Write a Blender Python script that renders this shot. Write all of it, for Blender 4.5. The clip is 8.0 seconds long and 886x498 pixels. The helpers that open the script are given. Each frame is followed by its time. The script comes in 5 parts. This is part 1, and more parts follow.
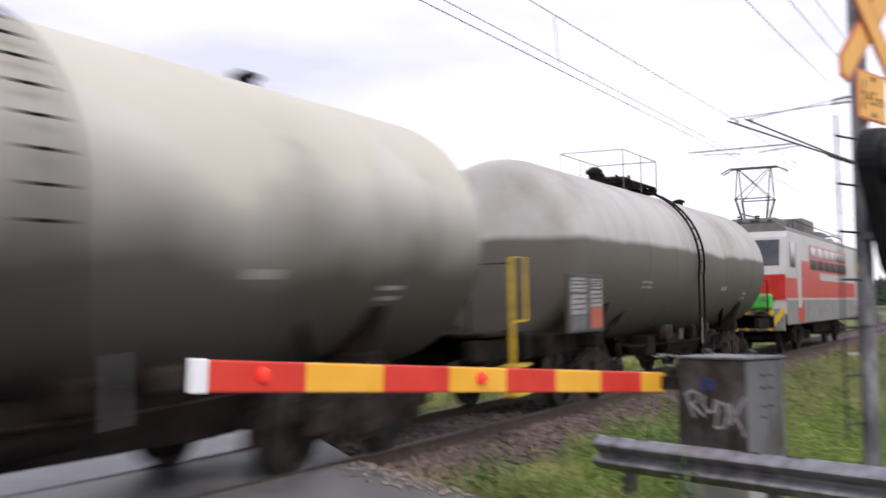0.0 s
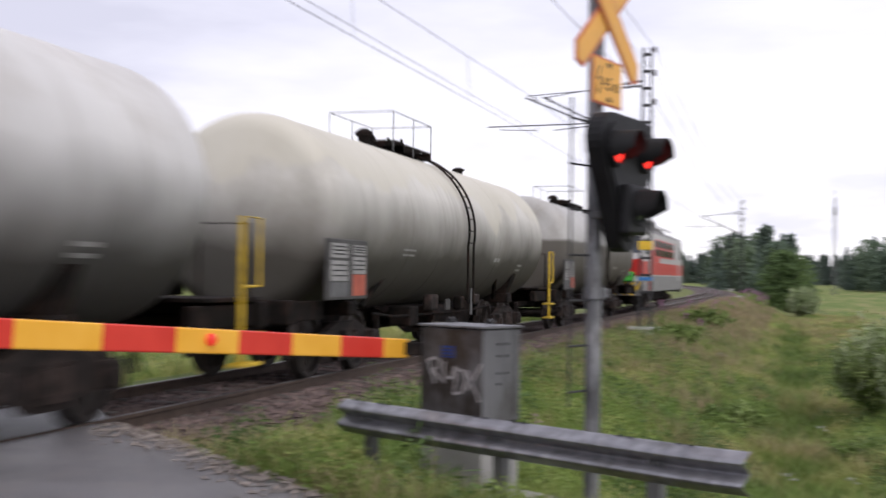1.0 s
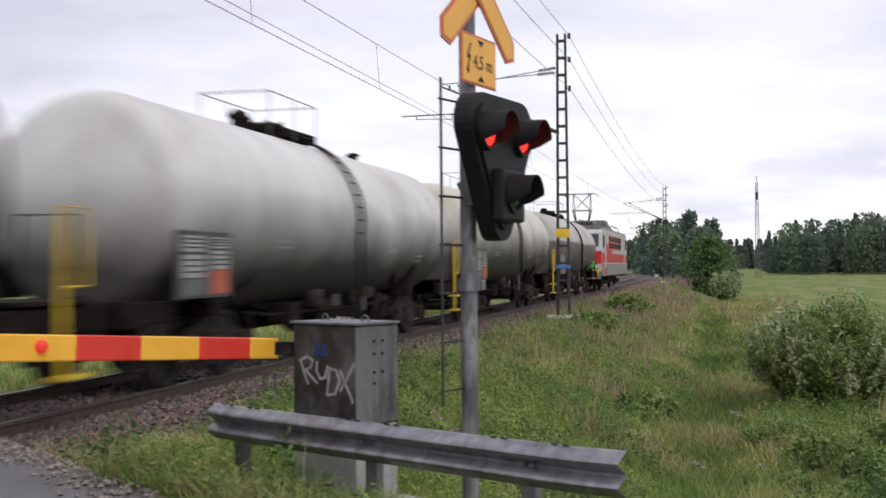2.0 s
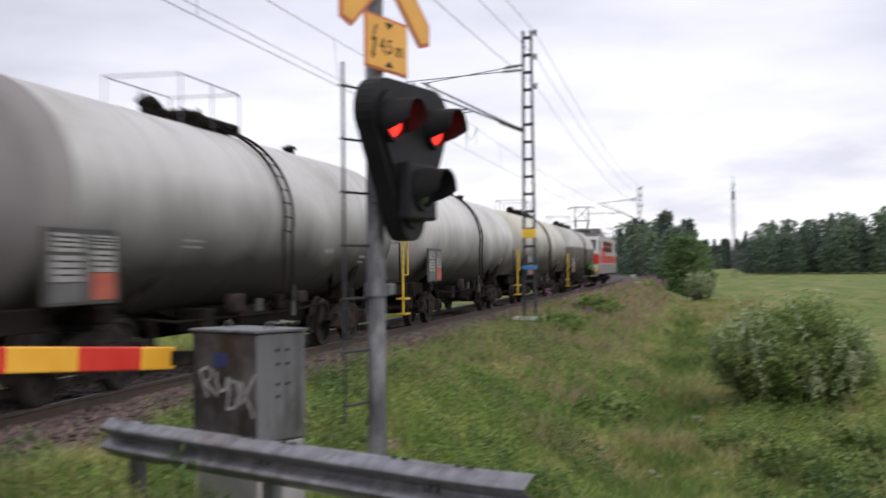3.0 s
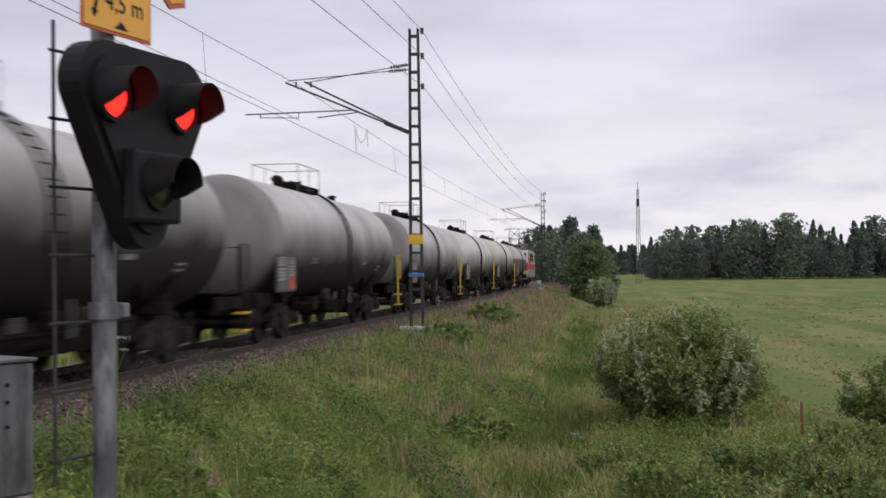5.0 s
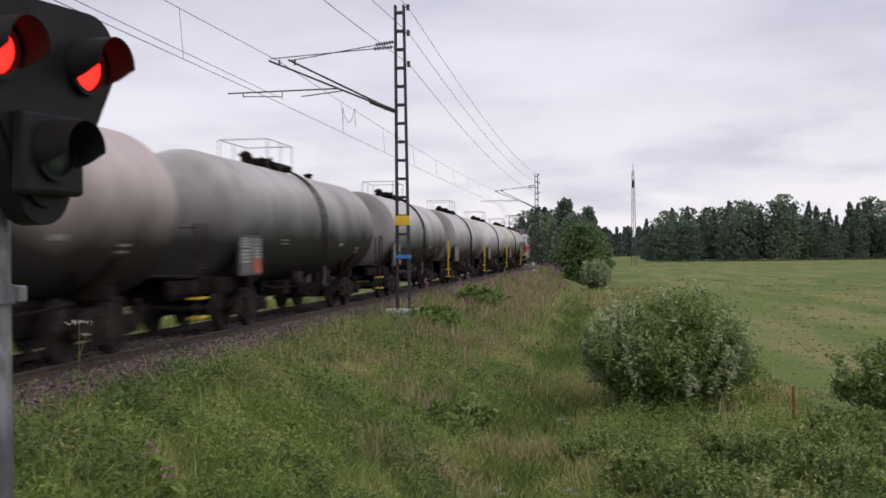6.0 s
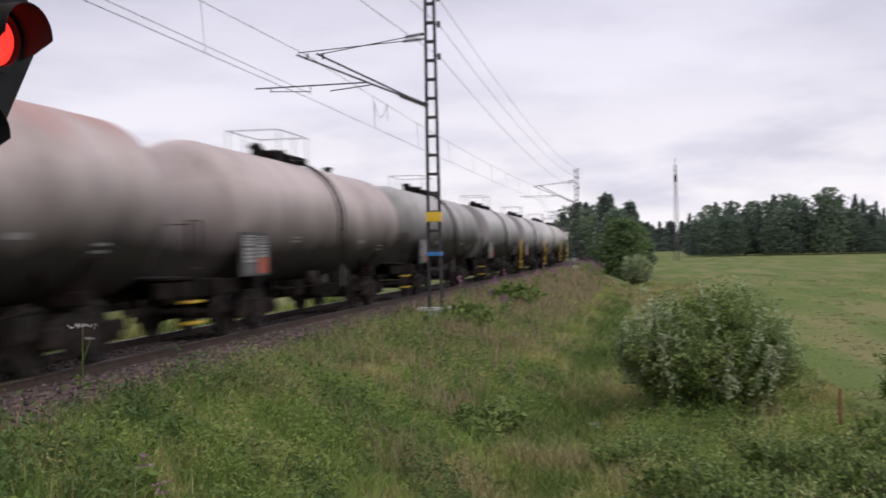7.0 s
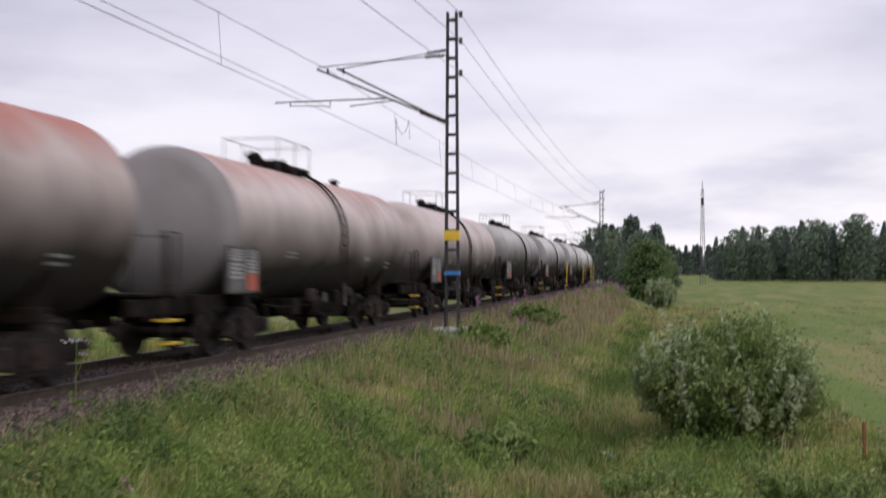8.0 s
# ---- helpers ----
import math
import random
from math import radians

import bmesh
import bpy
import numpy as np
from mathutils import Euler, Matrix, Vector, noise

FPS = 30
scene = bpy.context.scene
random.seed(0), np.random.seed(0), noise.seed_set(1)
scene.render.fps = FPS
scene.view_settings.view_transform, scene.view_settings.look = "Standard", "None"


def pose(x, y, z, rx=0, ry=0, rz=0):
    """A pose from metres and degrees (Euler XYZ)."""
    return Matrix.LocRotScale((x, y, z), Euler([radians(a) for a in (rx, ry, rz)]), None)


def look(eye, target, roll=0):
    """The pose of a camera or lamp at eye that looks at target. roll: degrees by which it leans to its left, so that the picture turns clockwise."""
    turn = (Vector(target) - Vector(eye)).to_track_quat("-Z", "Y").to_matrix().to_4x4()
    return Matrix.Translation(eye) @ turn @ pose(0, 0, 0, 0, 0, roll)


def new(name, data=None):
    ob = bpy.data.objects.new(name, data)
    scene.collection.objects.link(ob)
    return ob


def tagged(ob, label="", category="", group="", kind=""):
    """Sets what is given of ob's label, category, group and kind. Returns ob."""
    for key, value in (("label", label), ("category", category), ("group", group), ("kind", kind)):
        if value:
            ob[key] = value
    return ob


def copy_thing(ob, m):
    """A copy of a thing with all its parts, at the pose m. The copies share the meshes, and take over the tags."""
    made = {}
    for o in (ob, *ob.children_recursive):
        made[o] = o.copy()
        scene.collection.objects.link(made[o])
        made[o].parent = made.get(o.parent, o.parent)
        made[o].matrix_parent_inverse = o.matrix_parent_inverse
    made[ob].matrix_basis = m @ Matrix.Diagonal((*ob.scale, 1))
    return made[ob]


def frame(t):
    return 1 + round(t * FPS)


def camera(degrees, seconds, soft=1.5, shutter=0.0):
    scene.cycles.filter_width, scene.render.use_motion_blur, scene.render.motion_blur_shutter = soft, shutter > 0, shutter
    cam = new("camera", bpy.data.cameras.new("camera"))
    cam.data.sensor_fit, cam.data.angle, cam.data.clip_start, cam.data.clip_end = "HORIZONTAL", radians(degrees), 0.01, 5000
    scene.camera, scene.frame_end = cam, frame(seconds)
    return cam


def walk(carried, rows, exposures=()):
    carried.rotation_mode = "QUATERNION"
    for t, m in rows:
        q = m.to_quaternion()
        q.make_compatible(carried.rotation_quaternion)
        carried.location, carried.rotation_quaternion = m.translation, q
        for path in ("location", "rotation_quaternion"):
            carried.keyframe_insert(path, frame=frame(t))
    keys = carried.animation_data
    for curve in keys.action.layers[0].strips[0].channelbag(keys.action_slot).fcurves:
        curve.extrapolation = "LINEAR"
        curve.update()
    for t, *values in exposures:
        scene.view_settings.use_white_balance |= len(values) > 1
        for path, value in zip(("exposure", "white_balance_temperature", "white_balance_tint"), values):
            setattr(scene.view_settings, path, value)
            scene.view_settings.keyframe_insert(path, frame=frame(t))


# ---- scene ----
cam = camera(41.85, 8.0, soft=1.6, shutter=0.85)
PATH = [
    (0.0, pose(7.014, -4.935, 1.525, 92.96, 1.13, 26.07)),
    (0.5, pose(7.298, -5.002, 1.515, 91.65, -0.00, 22.07)),
    (1.0, pose(7.491, -4.861, 1.516, 91.27, -0.80, 16.76)),
    (1.5, pose(7.598, -4.574, 1.530, 91.20, 0.03, 13.68)),
    (2.8, pose(8.026, -3.697, 1.523, 90.37, 0.83, 13.19)),
    (3.0, pose(8.056, -3.534, 1.536, 90.86, 0.56, 12.32)),
    (3.5, pose(8.140, -3.196, 1.541, 91.21, 1.76, 9.79)),
    (4.0, pose(8.314, -2.772, 1.559, 91.02, 0.20, 11.63)),
    (4.5, pose(8.437, -2.403, 1.557, 91.50, 0.23, 9.09)),
    (5.0, pose(8.534, -2.018, 1.569, 91.11, 0.68, 7.92)),
    (6.5, pose(8.771, -0.974, 1.538, 90.08, 0.82, 7.71)),
    (7.0, pose(8.851, -0.529, 1.557, 90.09, 1.21, 9.81)),
    (7.5, pose(8.959, -0.275, 1.580, 89.47, 0.35, 11.37)),
    (8.0, pose(8.963, 0.003, 1.570, 91.03, 0.01, 11.05)),
]
walk(cam, PATH, exposures=[(0.0, 0.55, 6500, 15), (0.6, 0.43, 6450, 15), (1.0, 0.37, 6450, 15), (1.5, 0.27, 6500, 13), (3.0, 0.25, 6500, 12), (3.5, 0.12, 6500, 13), (4.5, 0.0, 6500, 14), (5.2, -0.1, 6500, 15), (6.3, -0.06, 6500, 16), (8.0, 0.05, 6500, 17)])

# ---- light: an overcast afternoon ----
world = bpy.data.worlds.new("overcast_sky")
scene.world = world
world.use_nodes = True
wn, wl = world.node_tree.nodes, world.node_tree.links
wn.clear()
w_out = wn.new("ShaderNodeOutputWorld")
w_bg = wn.new("ShaderNodeBackground")
w_bg.inputs["Strength"].default_value = 1.0
w_sky = wn.new("ShaderNodeTexSky")
w_sky.sky_type, w_sky.sun_disc = "NISHITA", False
w_sky.sun_elevation, w_sky.sun_rotation = radians(48), radians(70)
w_dim = wn.new("ShaderNodeMix")
w_dim.data_type, w_dim.blend_type = "RGBA", "MULTIPLY"
w_dim.inputs[0].default_value = 1.0
w_dim.inputs[7].default_value = (0.1, 0.1, 0.1, 1)
w_co = wn.new("ShaderNodeTexCoord")
w_map = wn.new("ShaderNodeMapping")
w_map.inputs["Scale"].default_value = (1.6, 1.6, 6.0)
w_map.inputs["Location"].default_value = (0.45, 0.1, 0.35)
w_noise = wn.new("ShaderNodeTexNoise")
w_noise.inputs["Scale"].default_value, w_noise.inputs["Detail"].default_value = 1.3, 6.0
w_noise.inputs["Roughness"].default_value = 0.5
w_ramp = wn.new("ShaderNodeValToRGB")
w_ramp.color_ramp.elements[0].position, w_ramp.color_ramp.elements[0].color = 0.40, (0.58, 0.59, 0.685, 1)
w_ramp.color_ramp.elements[1].position, w_ramp.color_ramp.elements[1].color = 0.62, (0.85, 0.86, 0.95, 1)
w_sep = wn.new("ShaderNodeSeparateXYZ")
w_low = wn.new("ShaderNodeMapRange")
w_low.inputs["From Min"].default_value, w_low.inputs["From Max"].default_value = 0.04, 0.19
w_low.inputs["To Min"].default_value, w_low.inputs["To Max"].default_value = 0.95, 0.0
w_n2 = wn.new("ShaderNodeTexNoise")
w_n2.inputs["Scale"].default_value, w_n2.inputs["Detail"].default_value = 5.0, 5.0
w_r2 = wn.new("ShaderNodeMapRange")
w_r2.inputs["From Min"].default_value, w_r2.inputs["From Max"].default_value = 0.34, 0.56
w_mul = wn.new("ShaderNodeMath")
w_mul.operation = "MULTIPLY"
w_clear = wn.new("ShaderNodeMix")
w_clear.data_type = "RGBA"
w_clear.inputs[7].default_value = (0.98, 0.98, 1.0, 1)
w_mix = wn.new("ShaderNodeMix")
w_mix.data_type = "RGBA"
w_mix.inputs[0].default_value = 0.94
wl.new(w_co.outputs["Generated"], w_map.inputs["Vector"])
wl.new(w_map.outputs["Vector"], w_noise.inputs["Vector"])
wl.new(w_map.outputs["Vector"], w_n2.inputs["Vector"])
wl.new(w_noise.outputs["Fac"], w_ramp.inputs["Fac"])
wl.new(w_co.outputs["Generated"], w_sep.inputs["Vector"])
wl.new(w_sep.outputs["Z"], w_low.inputs["Value"])
wl.new(w_n2.outputs["Fac"], w_r2.inputs["Value"])
wl.new(w_low.outputs["Result"], w_mul.inputs[0])
wl.new(w_r2.outputs["Result"], w_mul.inputs[1])
wl.new(w_mul.outputs["Value"], w_clear.inputs[0])
wl.new(w_ramp.outputs["Color"], w_clear.inputs[6])
wl.new(w_sky.outputs["Color"], w_dim.inputs[6])
wl.new(w_dim.outputs[2], w_mix.inputs[6])
wl.new(w_clear.outputs[2], w_mix.inputs[7])
wl.new(w_mix.outputs[2], w_bg.inputs["Color"])
wl.new(w_bg.outputs["Background"], w_out.inputs["Surface"])

sun = new("sun", bpy.data.lights.new("sun", "SUN"))
sun.data.energy, sun.data.angle, sun.data.color = 1.3, radians(35), (1.0, 0.97, 0.92)
sun.matrix_world = look((30, -25, 45), (0, 5, 0))


# ---- materials ----
def material(name, colors, scale=4.0, rough=0.7, metal=0.0, bump=0.15, bump_scale=40.0, stretch=(1, 1, 1),
             island=0.0, per_object=0.0, detail=6.0, glow=None, contrast=(0.35, 0.65), dirt=None, spec=0.4, coords="Object"):
    """Noise-mixed colours at two scales with fine relief. dirt: (colour, scale, amount)."""
    m = bpy.data.materials.new(name)
    m.use_nodes = True
    n, l = m.node_tree.nodes, m.node_tree.links
    b = n["Principled BSDF"]
    co = n.new("ShaderNodeTexCoord")
    mp = n.new("ShaderNodeMapping")
    mp.inputs["Scale"].default_value = stretch
    l.new(co.outputs[coords], mp.inputs["Vector"])
    no = n.new("ShaderNodeTexNoise")
    no.inputs["Scale"].default_value, no.inputs["Detail"].default_value = scale, detail
    l.new(mp.outputs["Vector"], no.inputs["Vector"])
    ra = n.new("ShaderNodeValToRGB")
    for i, c in enumerate(colors):
        pos = contrast[0] + (contrast[1] - contrast[0]) * i / max(1, len(colors) - 1)
        e = ra.color_ramp.elements[i] if i < 2 else ra.color_ramp.elements.new(pos)
        e.position, e.color = pos, (*c, 1)
    if len(colors) == 1:
        ra.color_ramp.elements[1].color = (*colors[0], 1)
    l.new(no.outputs["Fac"], ra.inputs["Fac"])
    col = ra.outputs["Color"]
    if dirt:
        dn = n.new("ShaderNodeTexNoise")
        dn.inputs["Scale"].default_value, dn.inputs["Detail"].default_value = dirt[1], 8.0
        dn.inputs["Roughness"].default_value = 0.65
        l.new(mp.outputs["Vector"], dn.inputs["Vector"])
        dr = n.new("ShaderNodeMapRange")
        low_ = 0.48 if dirt[2] < 1 else 0.36
        dr.inputs["From Min"].default_value, dr.inputs["From Max"].default_value = low_, low_ + 0.2
        dr.inputs["To Max"].default_value = dirt[2]
        l.new(dn.outputs["Fac"], dr.inputs["Value"])
        dm = n.new("ShaderNodeMix")
        dm.data_type = "RGBA"
        dm.inputs[7].default_value = (*dirt[0], 1)
        l.new(dr.outputs["Result"], dm.inputs[0])
        l.new(col, dm.inputs[6])
        col = dm.outputs[2]
    if island or per_object:
        hs = n.new("ShaderNodeHueSaturation")
        rn = n.new("ShaderNodeNewGeometry") if island else n.new("ShaderNodeObjectInfo")
        mr = n.new("ShaderNodeMapRange")
        amount = island or per_object
        mr.inputs["To Min"].default_value, mr.inputs["To Max"].default_value = 1 - amount, 1 + amount
        l.new(rn.outputs["Random Per Island" if island else "Random"], mr.inputs["Value"])
        l.new(mr.outputs["Result"], hs.inputs["Value"])
        l.new(col, hs.inputs["Color"])
        col = hs.outputs["Color"]
    l.new(col, b.inputs["Base Color"])
    b.inputs["Roughness"].default_value, b.inputs["Metallic"].default_value = rough, metal
    b.inputs["Specular IOR Level"].default_value = spec
    if bump:
        bn = n.new("ShaderNodeTexNoise")
        bn.inputs["Scale"].default_value, bn.inputs["Detail"].default_value = bump_scale, 4.0
        l.new(mp.outputs["Vector"], bn.inputs["Vector"])
        bu = n.new("ShaderNodeBump")
        bu.inputs["Strength"].default_value, bu.inputs["Distance"].default_value = bump, 0.02
        l.new(bn.outputs["Fac"], bu.inputs["Height"])
        l.new(bu.outputs["Normal"], b.inputs["Normal"])
    if glow:
        b.inputs["Emission Color"].default_value = (*glow[0], 1)
        b.inputs["Emission Strength"].default_value = glow[1]
    return m


def leaf_material(name, colors, scale=0.6, island=0.35, rough=0.6):
    m = material(name, colors, scale=scale, rough=rough, bump=0, island=island, spec=0.25, contrast=(0.4, 0.6))
    n, l = m.node_tree.nodes, m.node_tree.links
    b = n["Principled BSDF"]
    tr = n.new("ShaderNodeBsdfTranslucent")
    mx = n.new("ShaderNodeMixShader")
    mx.inputs[0].default_value = 0.3
    src = b.inputs["Base Color"].links[0].from_socket
    l.new(src, tr.inputs["Color"])
    l.new(b.outputs[0], mx.inputs[1])
    l.new(tr.outputs[0], mx.inputs[2])
    l.new(mx.outputs[0], n["Material Output"].inputs["Surface"])
    return m


ASPHALT = material("asphalt", [(0.12, 0.116, 0.12), (0.2, 0.194, 0.2)], 0.7, 0.36, bump=0.5, bump_scale=90,
                   dirt=((0.22, 0.205, 0.2), 2.5, 0.6))
SOIL = material("soil_and_turf", [(0.097, 0.127, 0.046), (0.142, 0.167, 0.061), (0.192, 0.178, 0.091)], 0.5, 0.95, bump=0.6, bump_scale=12, spec=0.05)
FIELD = material("hay_field", [(0.12, 0.168, 0.05), (0.15, 0.19, 0.062), (0.215, 0.21, 0.09)], 0.08, 0.95, bump=0.7, bump_scale=3,
                 stretch=(4.5, 0.6, 1), contrast=(0.42, 0.6), dirt=((0.2, 0.205, 0.08), 0.3, 0.45), spec=0.05)
BALLAST = material("ballast_stone", [(0.085, 0.060, 0.053), (0.162, 0.117, 0.106), (0.051, 0.037, 0.034)], 6, 0.9, bump=0.5, bump_scale=50, island=0.45)
BALLAST_BED = material("ballast_bed", [(0.05, 0.036, 0.032), (0.10, 0.073, 0.066)], 9, 0.95, bump=1.0, bump_scale=22)
RAILSTEEL = material("rail_steel", [(0.07, 0.05, 0.04), (0.12, 0.085, 0.065)], 8, 0.55, 0.5)
RAILHEAD = material("rail_head_polished", [(0.10, 0.095, 0.09), (0.17, 0.16, 0.155)], 5, 0.45, 0.6, bump=0)
SLEEPER = material("sleeper_concrete", [(0.05, 0.043, 0.038), (0.09, 0.078, 0.068)], 5, 0.9, per_object=0.15)
CONCRETE = material("concrete", [(0.28, 0.275, 0.26), (0.4, 0.39, 0.37)], 3, 0.9, dirt=((0.14, 0.13, 0.11), 2.0, 0.6))
PALE_CONCRETE = material("pale_concrete", [(0.46, 0.45, 0.43), (0.6, 0.59, 0.57)], 4, 0.9, dirt=((0.3, 0.28, 0.25), 3.0, 0.5))
GALV = material("galvanised_steel", [(0.2, 0.2, 0.215), (0.32, 0.32, 0.34)], 9, 0.38, 0.55, bump=0.05, dirt=((0.09, 0.085, 0.08), 6, 0.7), stretch=(1, 1, 0.3))
POST_STEEL = material("weathered_post", [(0.13, 0.132, 0.14), (0.29, 0.292, 0.30)], 6, 0.5, 0.3, bump=0.05, contrast=(0.42, 0.58), dirt=((0.05, 0.046, 0.042), 9, 0.9), stretch=(1, 1, 0.35))
GALV_DARK = material("dull_post_steel", [(0.10, 0.10, 0.10), (0.17, 0.17, 0.17)], 6, 0.6, 0.3)
# cabinet body has a darker grey base than its +x side and lid
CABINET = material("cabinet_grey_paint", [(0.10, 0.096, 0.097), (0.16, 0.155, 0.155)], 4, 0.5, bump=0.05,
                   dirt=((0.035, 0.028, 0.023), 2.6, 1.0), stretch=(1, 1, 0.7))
CABINET_SIDE = material("cabinet_side_paler_grey", [(0.125, 0.125, 0.13), (0.185, 0.187, 0.193)], 4, 0.5, bump=0.05,
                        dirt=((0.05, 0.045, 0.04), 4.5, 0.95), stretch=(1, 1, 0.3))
SPRAY = material("silver_spray_paint", [(0.25, 0.24, 0.235), (0.42, 0.40, 0.39)], 14, 0.6, bump=0)
BLUE = material("blue_plate", [(0.013, 0.033, 0.143), (0.019, 0.046, 0.195)], 9, 0.5, bump=0)
BOOM_RED = material("boom_red", [(0.62, 0.035, 0.02), (0.7, 0.05, 0.03)], 4, 0.45, bump=0)
BOOM_YELLOW = material("boom_yellow", [(0.82, 0.40, 0.03), (0.88, 0.46, 0.05)], 4, 0.45, bump=0)
WHITE = material("white_paint", [(0.72, 0.72, 0.72), (0.82, 0.82, 0.82)], 6, 0.5, bump=0)
SIGN_YELLOW = material("sign_yellow", [(0.76, 0.37, 0.05), (0.82, 0.42, 0.07)], 3, 0.45, bump=0, dirt=((0.6, 0.33, 0.08), 5, 0.4))
SIGN_RED = material("sign_red_edge", [(0.5, 0.13, 0.05), (0.58, 0.16, 0.07)], 4, 0.5, bump=0)
BLACK = material("black_enamel", [(0.006, 0.006, 0.0065), (0.012, 0.012, 0.013)], 5, 0.55, bump=0.03, spec=0.25)
BLACK_IN = material("black_visor", [(0.006, 0.006, 0.006), (0.01, 0.01, 0.01)], 5, 0.6, bump=0, spec=0.3)
RED_LAMP = material("red_lamp_lit", [(0.6, 0.02, 0.01)], 5, 0.2, bump=0, glow=((1.0, 0.035, 0.025), 1.6))
BOOM_LAMP = material("boom_lamp_red", [(0.45, 0.03, 0.02)], 5, 0.25, bump=0, glow=((1.0, 0.05, 0.03), 0.35))
DIM_LENS = material("dark_lens", [(0.03, 0.045, 0.035), (0.05, 0.07, 0.05)], 5, 0.15, bump=0)
MASTSTEEL = material("mast_steel", [(0.035, 0.034, 0.036), (0.06, 0.058, 0.06)], 6, 0.6, 0.3, bump=0.05)
INSUL = material("brown_insulator", [(0.03, 0.022, 0.02), (0.06, 0.04, 0.035)], 6, 0.25, bump=0)
WIRE = material("wire", [(0.05, 0.05, 0.052), (0.09, 0.09, 0.09)], 3, 0.5, 0.4, bump=0)
BAND_YELLOW = material("yellow_band", [(0.68, 0.44, 0.03), (0.78, 0.5, 0.05)], 6, 0.5, bump=0)
BAND_BLUE = material("blue_band", [(0.04, 0.17, 0.42), (0.06, 0.22, 0.5)], 6, 0.5, bump=0)
UNDER = material("underframe_grime", [(0.005, 0.005, 0.004), (0.013, 0.010, 0.009)], 5, 0.85, bump=0.3, dirt=((0.05, 0.028, 0.021), 3, 0.6), spec=0.12)
BOGIE = material("bogie_cast_steel", [(0.009, 0.0075, 0.007), (0.026, 0.02, 0.017)], 6, 0.8, bump=0.3, dirt=((0.085, 0.058, 0.05), 4, 0.6), spec=0.18)
WHEEL = material("wheel_steel", [(0.025, 0.021, 0.019), (0.055, 0.044, 0.038)], 6, 0.6, 0.4)
YELLOW_STEEL = material("yellow_handrail", [(0.55, 0.37, 0.02), (0.66, 0.45, 0.04)], 8, 0.55, bump=0, dirt=((0.2, 0.14, 0.03), 5, 0.6))
BOX_GREY = material("plate_grey", [(0.042, 0.040, 0.038), (0.072, 0.069, 0.066)], 7, 0.6, bump=0)
LABEL_RED = material("label_red", [(0.36, 0.075, 0.045), (0.46, 0.11, 0.065)], 6, 0.6, bump=0)
LABEL_WHITE = material("label_white", [(0.25, 0.245, 0.235), (0.38, 0.37, 0.355)], 8, 0.6, bump=0)
LOCO_RED = material("loco_red", [(0.47, 0.028, 0.022), (0.56, 0.045, 0.035)], 3, 0.35, bump=0)
LOCO_WHITE = material("loco_white", [(0.42, 0.41, 0.40), (0.55, 0.54, 0.525)], 2, 0.35, bump=0, dirt=((0.4, 0.36, 0.33), 2, 0.5))
LOCO_GREY = material("loco_grey", [(0.17, 0.17, 0.165), (0.25, 0.245, 0.235)], 2, 0.5, bump=0)
LOCO_ROOF = material("loco_roof", [(0.13, 0.125, 0.12), (0.2, 0.19, 0.185)], 3, 0.6)
GLASS = material("dark_window_glass", [(0.03, 0.035, 0.04), (0.055, 0.06, 0.07)], 2, 0.08, bump=0, spec=0.6)
GREEN = material("green_cover", [(0.05, 0.36, 0.05), (0.08, 0.45, 0.07)], 5, 0.5, bump=0)
BARK = material("bark", [(0.07, 0.055, 0.045), (0.13, 0.11, 0.095)], 5, 0.9, bump=0.6, stretch=(1, 1, 0.3))
# spruce and birch greens paled towards blue: distance haze put into the colour
LEAF_DARK_HAZED = leaf_material("hazed_spruce_needles", [(0.108, 0.146, 0.122), (0.14, 0.182, 0.14)], 0.1, 0.12)
LEAF_MID_HAZED = leaf_material("birch_leaves", [(0.122, 0.17, 0.122), (0.165, 0.22, 0.135)], 0.05, 0.12)
LEAF_ROUND = leaf_material("young_birch_leaves", [(0.10, 0.155, 0.058), (0.155, 0.225, 0.08)], 0.3, 0.22)
LEAF_BUSH = leaf_material("willow_leaves", [(0.133, 0.200, 0.048), (0.257, 0.324, 0.114)], 1.3)
GRASS = leaf_material("grass_blades", [(0.162, 0.243, 0.062), (0.254, 0.329, 0.088), (0.345, 0.372, 0.121), (0.432, 0.399, 0.162)], 0.55, 0.22)
HAY = leaf_material("dry_stalks", [(0.309, 0.293, 0.127), (0.383, 0.330, 0.176)], 0.5, 0.3)
HERB = leaf_material("herb_leaves", [(0.150, 0.238, 0.052), (0.252, 0.328, 0.085)], 0.7, 0.22)
PINK = leaf_material("fireweed_flower", [(0.36, 0.17, 0.29), (0.45, 0.24, 0.36)], 2, 0.2)
UMBEL = leaf_material("white_umbel", [(0.385, 0.385, 0.350), (0.490, 0.490, 0.462)], 2, 0.15)
LEAF_SILVER = leaf_material("willow_shoot_leaves", [(0.25, 0.32, 0.145), (0.39, 0.44, 0.26)], 1.6, 0.25)
SEDGE = leaf_material("sedge_blades", [(0.106, 0.167, 0.040), (0.167, 0.228, 0.055)], 0.6, 0.35)
GRAVEL = material("road_gravel", [(0.16, 0.14, 0.125), (0.26, 0.225, 0.2), (0.12, 0.1, 0.09)], 6, 0.9, bump=0.3, island=0.3)
NETTLE = leaf_material("nettle_leaves", [(0.082, 0.139, 0.043), (0.134, 0.197, 0.062)], 0.9, 0.2)
SEED = leaf_material("seed_stalk", [(0.281, 0.254, 0.130), (0.356, 0.275, 0.178)], 0.5, 0.3)
STRAW = leaf_material("drying_hay", [(0.24, 0.25, 0.10), (0.33, 0.315, 0.145)], 0.5, 0.2)
